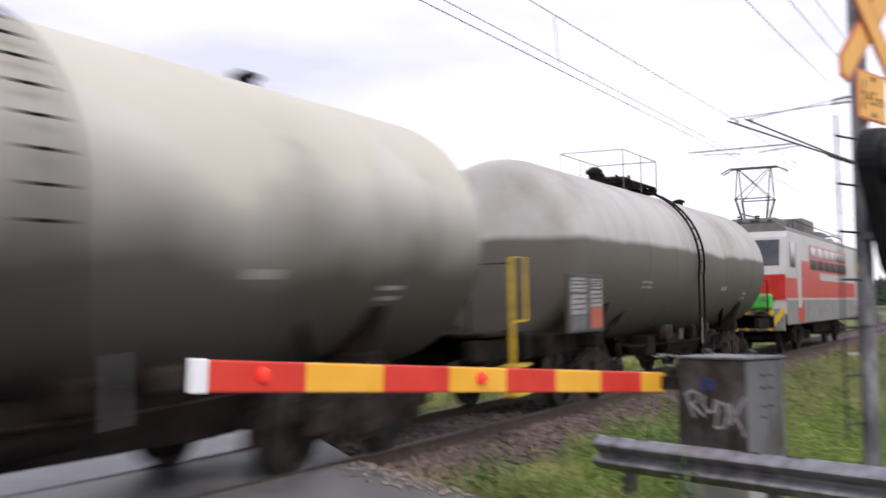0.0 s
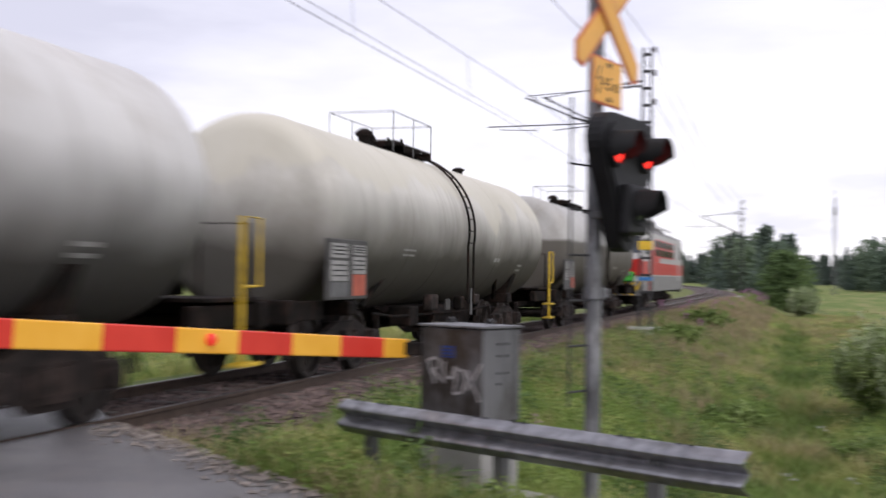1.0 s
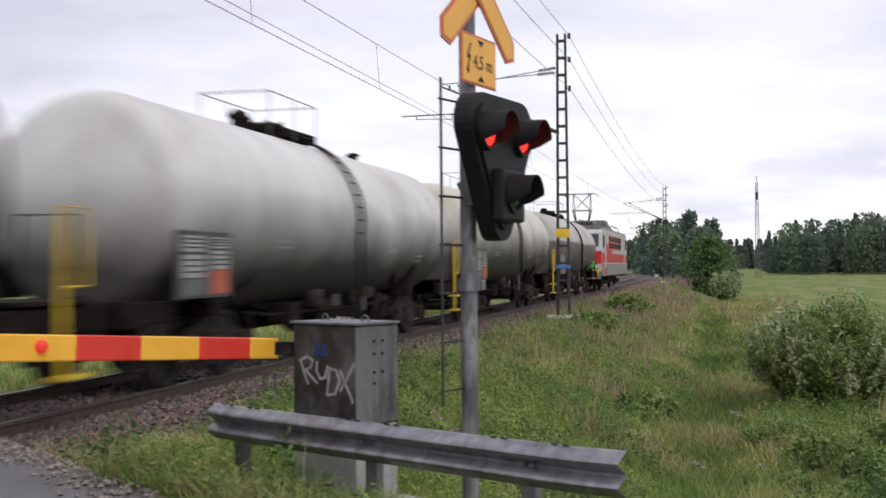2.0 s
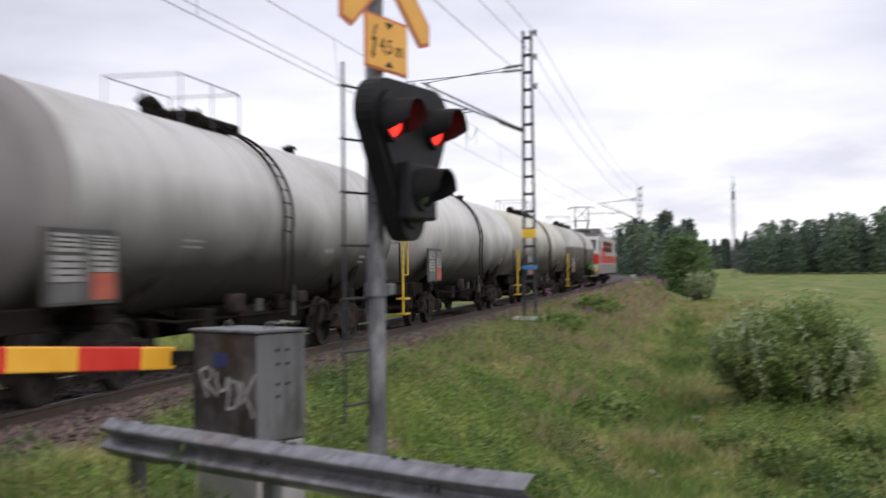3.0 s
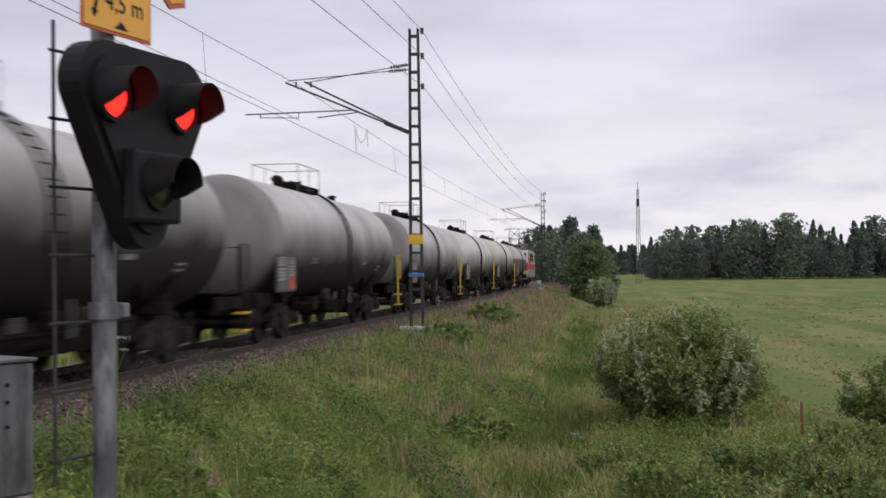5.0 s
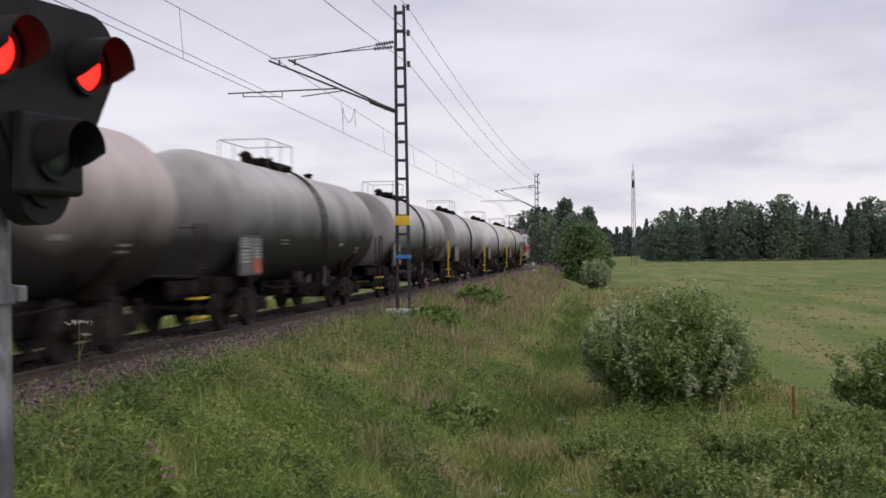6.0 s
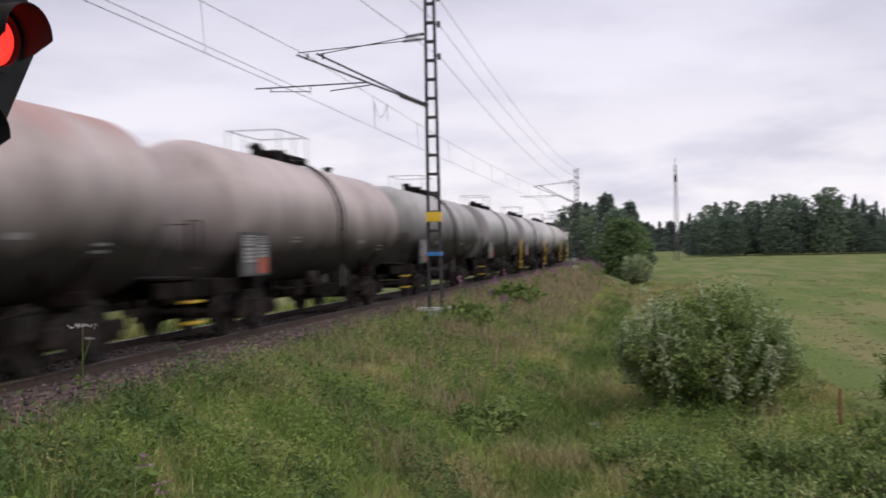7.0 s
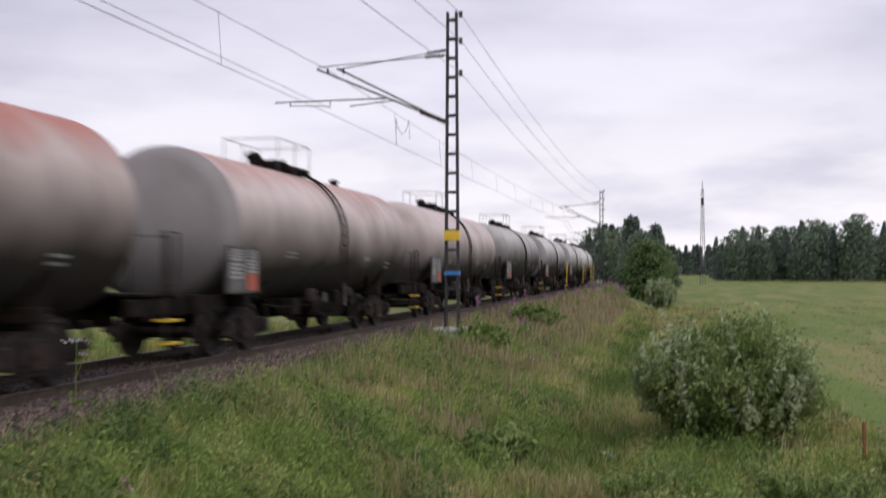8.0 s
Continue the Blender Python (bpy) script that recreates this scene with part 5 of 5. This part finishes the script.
def make_grass():
    rng = random.Random(11)
    spots, dry, seed_heads, herbs = [], [], [], []
    while len(spots) < 78000:
        y = 1.0 + 90 * rng.random() ** 2.1
        off = rng.uniform(1.75, 12.5)
        p, _ = track(y, off)
        if bare(p.x, y):
            continue
        d = math.hypot(p.x - 8.5, y)
        c = patch(p.x, y, 2.2, 7.3) + 0.5 * patch(p.x, y, 0.8, 1.3)
        if off < 2.9 and rng.random() > 1.1 * (off - 1.9):
            continue
        tall = 0.2 + 0.3 * c
        if 6.3 < off < 8.6:
            tall += 0.1
        if off > 9.5:
            tall *= 0.8
        spots.append((p.x, y, max(0.08, tall) * rng.uniform(0.6, 1.25), 0.0026 + 0.00052 * d, rng.uniform(0.2, 0.8), 6 if d < 30 else 4))
        brown = patch(p.x, y, 1.7, 3.3)
        if off < 6.2 and rng.random() < min(0.34, 0.016 * (y - 18)) + 0.4 * brown:
            seed_heads.append((p.x, y, rng.uniform(0.35, 0.62), 0.003 + 0.0006 * d, rng.uniform(0.05, 0.3), 4))
        elif brown > 0.2 and rng.random() < 0.6:
            dry.append((p.x, y, max(0.16, tall) * rng.uniform(1.0, 1.6), 0.0026 + 0.0005 * d, rng.uniform(0.1, 0.5), 5))
        elif rng.random() < 0.06:
            dry.append((p.x, y, rng.uniform(0.3, 0.6), 0.0024 + 0.0004 * d, rng.uniform(0.05, 0.3), 2))
    for _ in range(7000):
        x, y = rng.uniform(-14, -2.6), -12 + 60 * rng.random()
        if not on_asphalt(x, y):
            spots.append((x, y, rng.uniform(0.2, 0.5), 0.02, 0.5, 4))
    # short stubble and rows of drying hay in the mown field
    stubble = []
    for _ in range(17000):
        y = 14 + 105 * rng.random() ** 1.6
        x = 11.2 + (3 + 0.75 * y) * rng.random()
        row = math.sin((x - 0.12 * y) * 1.25 + 1.5 * patch(x, y, 9, 2.0))
        if row > 0.1 and patch(x, y, 6, 8.0) > -0.2:
            stubble.append((x, y, rng.uniform(0.05, 0.12), 0.006 + 0.0008 * y, 1.6, 6))
        else:
            spots.append((x, y, rng.uniform(0.05, 0.1), 0.005 + 0.0006 * y, 0.9, 5))
    blades("grass", GRASS, "long summer grass on the railway bank", "grass", spots, rng)
    blades("dry_grass", HAY, "pale dry grass in patches on the bank", "grass", dry, rng)
    blades("seed_stalks", SEED, "reddish-brown seed stalks on the upper bank", "grass", seed_heads, rng)
    blades("hay_rows", STRAW, "pale rows of drying hay in the field", "hay", stubble, rng)
    while len(herbs) < 5200:
        y = 2.0 + 30 * rng.random() ** 1.5
        off = rng.uniform(2.7, 9.5)
        if (patch(off, y, 1.9, 4.0) < 0.08 and not (y < 12 and off < 6 and rng.random() < 0.6)) or bare(off, y):
            continue
        herbs.append((off, y, rng.uniform(0.18, 0.5), rng.uniform(0.006, 0.012), rng.uniform(0.4, 1.0), 10))
    blades("herbs", HERB, "broad-leaved weeds among the grass", "weeds", herbs, rng)
    sedge = []
    for _ in range(2400):
        y = 6.0 + 60 * rng.random() ** 1.3
        off = rng.gauss(7.55, 0.3)
        p, _a = track(y, off)
        if not on_asphalt(p.x, y):
            sedge.append((p.x, y, rng.uniform(0.3, 0.62), 0.004 + 0.0004 * y, rng.uniform(0.3, 0.8), 7))
    blades("sedge", SEDGE, "tall dark sedge in the ditch", "grass", sedge, rng)
    # leafy weeds standing in mounds, each a handful of stems with leaves in tiers
    for nm, mt, cnt, lab, sh, size in (("weed_mounds", HERB, 1300, "mounds of bright small-leaved weeds", 2.1, 0.02), ("nettle_mounds", NETTLE, 1000, "darker mounds of nettle-like weeds", 6.6, 0.026),
                                       ("meadow_mounds", GRASS, 1000, "low mounds of meadow plants", 9.4, 0.018)):
        pts = []
        while cnt > 0:
            y = 2.5 + 45 * rng.random() ** 1.6
            off = rng.uniform(2.5, 12.0)
            if bare(off, y) or 7.1 < off < 8.1:
                continue
            c = patch(off, y, 1.8, sh)
            near = y < 13 and off < 6.5 and mt is HERB
            if c < (-0.1 if near else 0.12) and rng.random() < 0.93:
                continue
            cnt -= 1
            z = ground_z(off, y)
            rr = rng.uniform(0.1, 0.24) * (1 + 1.2 * max(0.0, c))
            hh = rr * rng.uniform(1.1, 2.3)
            for _k in range(90):
                a, q = rng.uniform(0, 6.28), math.sqrt(rng.random())
                pts.append((off + rr * q * math.cos(a), y + rr * q * math.sin(a), z + 0.02 + hh * math.sqrt(1.02 - q * q) * rng.uniform(0.3, 1.1)))
        vv_, ff_ = leaves(pts, size, rng, 3.2)
        joined(nm, vv_, ff_, mt, lab, "weeds")


def make_road_gravel():
    rng = random.Random(19)
    verts, faces = [], []
    for _ in range(7000):
        x = rng.uniform(-1.5, 9.0)
        y = road_edges(x)[1] + rng.gauss(0.05, 0.3)
        if track_offset(x, y) < 1.0:
            continue
        z = max(road_z(x) + 0.012, ground_z(x, y)) if y < road_edges(x)[1] else ground_z(x, y) + 0.015
        r = 0.008 + 0.03 * rng.random() ** 3
        k = len(verts)
        for d in ((1, 0, 0), (0, 1, 0), (-1, 0, 0), (0, -1, 0), (0.2, 0.1, 1), (0, 0, -0.8)):
            verts.append((x + r * d[0] * rng.uniform(0.6, 1.3), y + r * d[1] * rng.uniform(0.6, 1.3), z + r * d[2] * rng.uniform(0.5, 1.0)))
        for a, b in ((0, 1), (1, 2), (2, 3), (3, 0)):
            faces += [(k + a, k + b, k + 4), (k + b, k + a, k + 5)]
    joined("road_gravel", verts, faces, GRAVEL, "loose brownish gravel along the road's edge", "gravel")
    tufts = []
    for _ in range(700):
        x = rng.uniform(1.6, 5.6)
        y = road_edges(x)[1] + abs(rng.gauss(0.15, 0.35))
        if not bare(x, y) and patch(x, y, 0.7, 5.5) > -0.15:
            tufts.append((x, y, rng.uniform(0.18, 0.5), 0.004, rng.uniform(0.3, 0.9), 7))
    blades("verge_grass", HAY, "pale dry tufts at the road's edge", "grass", tufts, rng)


def leaves(points, size, rng, elong=1.6):
    """Flat pointed leaves at (x, y, z) points."""
    verts, faces = [], []
    for p in points:
        a = Vector((rng.gauss(0, 1), rng.gauss(0, 1), rng.gauss(0, 0.7))).normalized()
        b = a.orthogonal().normalized()
        b.rotate(Matrix.Rotation(rng.uniform(0, 6.28), 3, a))
        s = size * rng.uniform(0.6, 1.3)
        k = len(verts)
        p = Vector(p)
        for u, v in ((-1, 0), (0, 0.5), (1, 0), (0, -0.5)):
            verts.append(tuple(p + a * (u * s * elong / 2) + b * (v * s)))
        faces.append((k, k + 1, k + 2, k + 3))
    return verts, faces


def foliage(name, parent, points, size, mat, rng, elong=1.6, label=""):
    verts, faces = leaves(points, size, rng, elong)
    me = bpy.data.meshes.new(name)
    me.from_pydata(verts, [], faces)
    me.materials.append(mat)
    ob = new(name, me)
    ob.parent = parent
    if name in ("umbel", "blossom"):
        ob["kind"] = "stuff"
    if label:
        ob["label"] = label
    return ob


def make_bush(x, y, rx, ry, h, n, size, seed, label, mat):
    rng = random.Random(seed)
    z = ground_z(x, y)
    t = thing("willow_bush", label, "bush", at=pose(x, y, z))
    pts = []
    count = 110 if h > 1.8 else 32
    for k in range(count):
        a, r = rng.uniform(0, 6.28), math.sqrt(rng.random())
        tx, ty = rx * r * math.cos(a), ry * r * math.sin(a)
        hh = h * (1 - 0.45 * r ** 2.5) * rng.uniform(0.72, 1.06)
        base = Vector((tx * 0.3, ty * 0.3, -0.05))
        mid = Vector((tx * 0.8, ty * 0.8, hh * 0.55))
        top = Vector((tx * 1.03 + rng.gauss(0, 0.1), ty * 1.03 + rng.gauss(0, 0.1), hh))
        bm = bmesh.new()
        rod(bm, base, mid, 0.018, 5, 0.012)
        rod(bm, mid, top, 0.012, 5, 0.004)
        # leafy side shoots that rise and lean outwards
        for i in range(max(3, n // count // 24)):
            u = rng.random() ** 0.6
            c = base.lerp(mid, u * 2) if u < 0.5 else mid.lerp(top, u * 2 - 1)
            reach = (0.12 + 0.10 * h) * rng.uniform(0.5, 1.3)
            tip = c + Vector((tx * 0.25 + rng.gauss(0, 0.6), ty * 0.25 + rng.gauss(0, 0.6), rng.uniform(0.1, 1.1))).normalized() * reach
            rod(bm, c, tip, 0.004, 3, 0.002)
            for j in range(24):
                q = c.lerp(tip, rng.uniform(0.1, 1.08))
                sp = 0.022 + 0.012 * h + size * 0.3
                pts.append(q + Vector((rng.gauss(0, sp), rng.gauss(0, sp), rng.gauss(0, sp))))
        part("stem", bm, BARK, t)
    pts = [p for p in pts if p.z > 0.02]
    foliage("leaves", t, pts, size, mat, rng, 2.6)
    # this year's shoots rise above the crown, pale leaves along them
    tips = []
    for k in range(260 if h > 1.8 else 26):
        a, r = rng.uniform(0, 6.28), rng.random() ** 0.25
        x0, y0 = rx * r * math.cos(a), ry * r * math.sin(a)
        z0 = h * (1 - 0.45 * r ** 2.5) * (0.3 + 0.65 * rng.random() ** 0.6)
        up = Vector((0.35 * x0 / rx + rng.gauss(0, 0.12), 0.35 * y0 / ry + rng.gauss(0, 0.12), 1)).normalized() * h * rng.uniform(0.12, 0.34)
        for j in range(26):
            q = Vector((x0, y0, z0)) + up * (j / 25)
            tips.append(q + Vector((rng.gauss(0, 0.016 * h), rng.gauss(0, 0.016 * h), 0)))
    foliage("shoot_leaves", t, tips, size * 1.25, LEAF_SILVER if h > 1 and size < 0.05 else mat, rng, 3.0)
    return t


def make_tree(x, y, h, spruce, seed, label, rad=None, mat=None):
    rng = random.Random(seed)
    z = ground_z(x, y)
    t = thing("spruce_tree" if spruce else "birch_tree", label, "tree", at=pose(x, y, z))
    bm = bmesh.new()
    rod(bm, (0, 0, -0.1), (0, 0, h * 0.55), 0.02 * h, 8, 0.011 * h)
    rod(bm, (0, 0, h * 0.55), (0, 0, h * 0.96), 0.011 * h, 6, 0.002 * h)
    pts = []
    rad = rad or (0.2 * h if spruce else 0.3 * h)
    for k in range(90 if spruce else 150):
        u = rng.random() ** (0.8 if spruce else 1.0)
        zz = h * (0.1 + 0.88 * u) if spruce else h * (0.02 + 0.93 * u)
        reach = rad * (1.02 - u) ** 0.8 if spruce else rad * math.sqrt(max(0.03, 1 - (2 * u - 0.75) ** 2 / 1.65))
        reach *= rng.uniform(0.6, 1.12)
        a = rng.uniform(0, 6.28)
        tip = Vector((reach * math.cos(a), reach * math.sin(a), zz + (-0.12 * reach if spruce else 0.06 * reach)))
        rod(bm, (0, 0, zz), tip, 0.004 * h, 4, 0.001 * h)
        for i in range(34 if spruce else 70):
            v = rng.random() ** 0.6
            c = Vector((0, 0, zz)).lerp(tip, v)
            s = (0.03 if spruce else 0.055) * h
            pts.append(c + Vector((rng.gauss(0, s), rng.gauss(0, s), rng.gauss(0, s * 0.7))))
    part("trunk", bm, BARK, t)
    foliage("crown", t, pts, (0.045 if spruce else 0.032) * h, mat or (LEAF_DARK_HAZED if spruce else LEAF_MID_HAZED), rng, 1.5)
    return t


def make_woods():
    rng = random.Random(23)
    verts, faces = [], []
    vb, fb = [], []
    def tree(x, y, h, spruce):
        v_, f_ = (verts, faces) if spruce else (vb, fb)
        z = ground_z(x, y)
        n = 760 if y < 400 and x > 15 else 420
        ls = h * (0.027 if n > 500 else 0.038)
        wide = rng.uniform(0.16, 0.24) if spruce else rng.uniform(0.22, 0.33)
        lean, waist = rng.uniform(-0.03, 0.03) * h, rng.uniform(0.7, 1.0)
        x += lean
        for _ in range(n):
            u = rng.random()
            lump = 1 + 0.22 * math.sin(u * 23 + x) * (1 if spruce else 0.6)
            if spruce:
                r = wide * h * (1.03 - u) ** 0.85 * lump * rng.uniform(0.3, 1.15)
            else:
                r = wide * h * math.sqrt(max(0.02, 1 - (2 * u - waist) ** 2 / 1.7)) * lump * rng.uniform(0.3, 1.1)
            a = rng.uniform(0, 6.28)
            p = Vector((x + r * math.cos(a), y + r * math.sin(a), z + h * (0.04 + 0.95 * u)))
            d1 = Vector((rng.gauss(0, 1), rng.gauss(0, 1), rng.gauss(0, 0.8))).normalized() * ls
            d2 = Vector((rng.gauss(0, 1), rng.gauss(0, 1), rng.gauss(0, 0.8))).normalized() * ls
            k = len(v_)
            v_ += [tuple(p - d1), tuple(p + d2), tuple(p + d1), tuple(p - d2)]
            f_.append((k, k + 1, k + 2, k + 3))
    for i in range(640):
        u = rng.random()
        x = 22 + 210 * u
        y = 316 + rng.uniform(0, 30) - 0.1 * (x - 22)
        stand = 1.0 + 0.16 * noise.noise(Vector((x * 0.07, 0, 1.7))) + 0.1 * noise.noise(Vector((x * 0.2, 4, 0.3)))
        h = (rng.uniform(12.5, 17.0) if rng.random() < 0.3 else rng.uniform(8.5, 12.5)) * stand * (0.75 + 0.25 * min(1, (x - 20) / 9))
        tree(x, y, h * (1.1 if rng.random() < 0.08 else 1.0), noise.noise(Vector((x * 0.05, y * 0.05, 9))) + rng.gauss(0, 0.3) > 0.03)
    for i in range(260):
        x = -60 + 160 * rng.random()
        tree(x, 620 + rng.uniform(0, 30), rng.uniform(12, 17), True)
    for i in range(40):
        x = rng.uniform(-3, 13)
        tree(x - 6, 235 + rng.uniform(0, 50), rng.uniform(9, 13), rng.random() < 0.6)
    for i in range(160):
        x = -70 - 60 * rng.random()
        y = -60 + 340 * rng.random()
        tree(x, y, rng.uniform(9, 14), rng.random() < 0.5)
    joined("spruce_woods", verts, faces, LEAF_DARK_HAZED, "dark spruce woods at the field's far edge, haze put into the leaf colour", "woods")
    joined("birch_woods", vb, fb, LEAF_MID_HAZED, "leafy birch woods at the field's far edge, haze put into the leaf colour", "woods")


def make_flower(kind, x, y, h, seed, big=1.0):
    rng = random.Random(seed)
    z = ground_z(x, y)
    if kind == "umbel":
        t = thing("white_umbel_flower", "tall white umbel flower on a thin stalk", "flower", group="umbel flowers", at=pose(x, y, z))
        bm = bmesh.new()
        rod(bm, (0, 0, -0.05), (0.02, 0, h), 0.007, 5, 0.004)
        rod(bm, (0, 0, h * 0.6), (0.1, 0.03, h * 0.86), 0.004, 5)
        part("stalk", bm, HERB, t)
        pts = [(rng.gauss(0.02, 0.045 * big), rng.gauss(0, 0.045 * big), h + rng.uniform(0, 0.04)) for _ in range(46)]
        pts += [(rng.gauss(0.1, 0.025), rng.gauss(0.03, 0.025), h * 0.87 + rng.uniform(0, 0.025)) for _ in range(30)]
        foliage("umbel", t, pts, 0.018 * big, UMBEL, rng, 1.0)
        foliage("leaves", t, [(rng.gauss(0, 0.09), rng.gauss(0, 0.09), h * rng.uniform(0.1, 0.5)) for _ in range(26)], 0.06, HERB, rng)
    else:
        t = thing("fireweed", "pink flowering fireweed stalk in the grass", "flower", group="fireweed stalks", at=pose(x, y, z))
        bm = bmesh.new()
        rod(bm, (0, 0, -0.05), (0, 0, h), 0.007, 5, 0.003)
        part("stalk", bm, HERB, t)
        foliage("blossom", t, [(rng.gauss(0, 0.035), rng.gauss(0, 0.035), h * rng.uniform(0.72, 1.0)) for _ in range(int(30 * big))], 0.026 * big, PINK, rng, 1.0)
        foliage("leaves", t, [(rng.gauss(0, 0.07), rng.gauss(0, 0.07), h * rng.uniform(0.1, 0.66)) for _ in range(40)], 0.07, HERB, rng, 2.5)
    return t


def make_tower():
    x, y = 15.4, 233.0
    t = thing("power_line_pylon", "slender grey power-line pylon standing in the field", "pylon", at=pose(x, y, ground_z(x, y)))
    for s in (-0.5, 0.0, 0.5):
        bm = bmesh.new()
        rod(bm, (s, 0, -0.5), (s * 0.4, 0, 19.0), 0.075, 6, 0.06)
        part("leg", bm, GALV_DARK, t)
    bm = bmesh.new()
    for k in range(14):
        z = 0.8 + 1.3 * k
        w = 0.5 - 0.3 * z / 19
        rod(bm, (-w, 0, z), (w, 0, z + 1.2), 0.02, 4)
    part("bracing", bm, GALV_DARK, t)
    bm = bmesh.new()
    box(bm, (0.5, 0.5, 1.5), (0, 0, 16.4), bevel=0.15)
    rod(bm, (0, 0, 17), (0, 0, 20.4), 0.06, 6)
    part("equipment_drum", bm, MASTSTEEL, t)


def make_stake():
    z = ground_z(11.9, 18.8)
    bm = bmesh.new()
    box(bm, (0.045, 0.045, 0.95), (0, 0, 0.22), (2, -1, 8), bevel=0.007)
    ob = part("marker_stake", bm, STAKE_RUST, at=pose(11.9, 18.8, z))
    tagged(ob, "rusty brown marker stake in the field margin", "stake")


# ---- put it together ----
make_ground()
make_road()
BED = make_track()
make_ballast()
make_signal()
make_boom()
make_cabinet()
make_guardrail()
for s_ in MASTS:
    make_mast(s_)
make_wires()
WAGONS = make_train()
LOCO = make_loco()
make_bush(9.95, 20.6, 1.5, 1.4, 2.1, 76000, 0.033, 3, "dense green willow bush beyond the ditch", LEAF_BUSH)
make_bush(13.6, 19.5, 0.9, 0.9, 1.15, 14000, 0.033, 4, "small green willow bush at the field edge", LEAF_BUSH)
make_bush(8.35, 90.0, 1.0, 1.3, 2.3, 7200, 0.08, 5, "low green willow bush by the ditch", LEAF_SILVER)
make_tree(6.9, 112, 6.0, False, 31, "round leafy birch at the foot of the bank", 2.75, LEAF_ROUND)
make_tree(4.2, 150, 9.6, True, 32, "tall dark spruce beside the railway")
make_tree(7.2, 152, 8.8, True, 33, "tall dark spruce beside the railway")
make_tree(5.8, 140, 7.6, False, 34, "leafy birch beside the railway")
make_tree(9.4, 165, 6.4, True, 35, "slim dark spruce beside the railway")
make_tree(-23.6, 57.6, 10.1, True, 36, "spruce on the far side of the track")
make_woods()
make_tower()
for i_, (bx_, by_, br_, bh_) in enumerate(((9.5, 13.2, 0.75, 0.5), (10.7, 14.0, 0.8, 0.6), (11.7, 14.9, 0.8, 0.55), (12.5, 16.6, 0.8, 0.6), (10.3, 12.2, 0.7, 0.45), (8.8, 14.9, 0.6, 0.4), (11.4, 12.8, 0.8, 0.55), (13.2, 14.6, 0.8, 0.6))):
    make_bush(bx_, by_, br_, br_, bh_, 3200, 0.03, 60 + i_, "low green willow shoots at the ditch edge", LEAF_BUSH)
make_bush(4.3, 29.6, 0.6, 0.7, 0.6, 1600, 0.06, 6, "small green shrub by the mast's foot", LEAF_BUSH)
make_bush(4.4, 40.5, 0.8, 0.9, 0.75, 2000, 0.08, 7, "small green shrub on the railway bank", LEAF_BUSH)
make_bush(6.4, 17.0, 0.5, 0.6, 0.5, 1600, 0.05, 8, "low green shrub on the railway bank", LEAF_BUSH)
make_stake()
make_flower("umbel", 9.94, 19.2, 0.75, 1)
make_flower("umbel", 2.3, 12.2, 1.08, 2, 1.7)
for i_, (fx, fy) in enumerate(((4.5, 9.0), (4.85, 8.6))):
    make_flower("fireweed", fx, fy, 0.45, 40 + i_)
rng_f = random.Random(77)
for i_ in range(70):
    s_ = (84 + 22 * rng_f.random()) if i_ % 4 else 34 + 40 * rng_f.random()
    p_, _ = track(s_, rng_f.uniform(3.4, 5.6) if i_ % 4 else rng_f.uniform(3.2, 4.6))
    make_flower("fireweed", p_.x, p_.y, rng_f.uniform(0.7, 1.2), 100 + i_, 1.7)
for i_ in range(4):
    s_ = 7 + 28 * rng_f.random()
    make_flower("umbel", rng_f.uniform(3.2, 10.5), s_, rng_f.uniform(0.35, 0.5), 300 + i_)
make_grass()
make_road_gravel()
make_sleepers(BED)
motions()
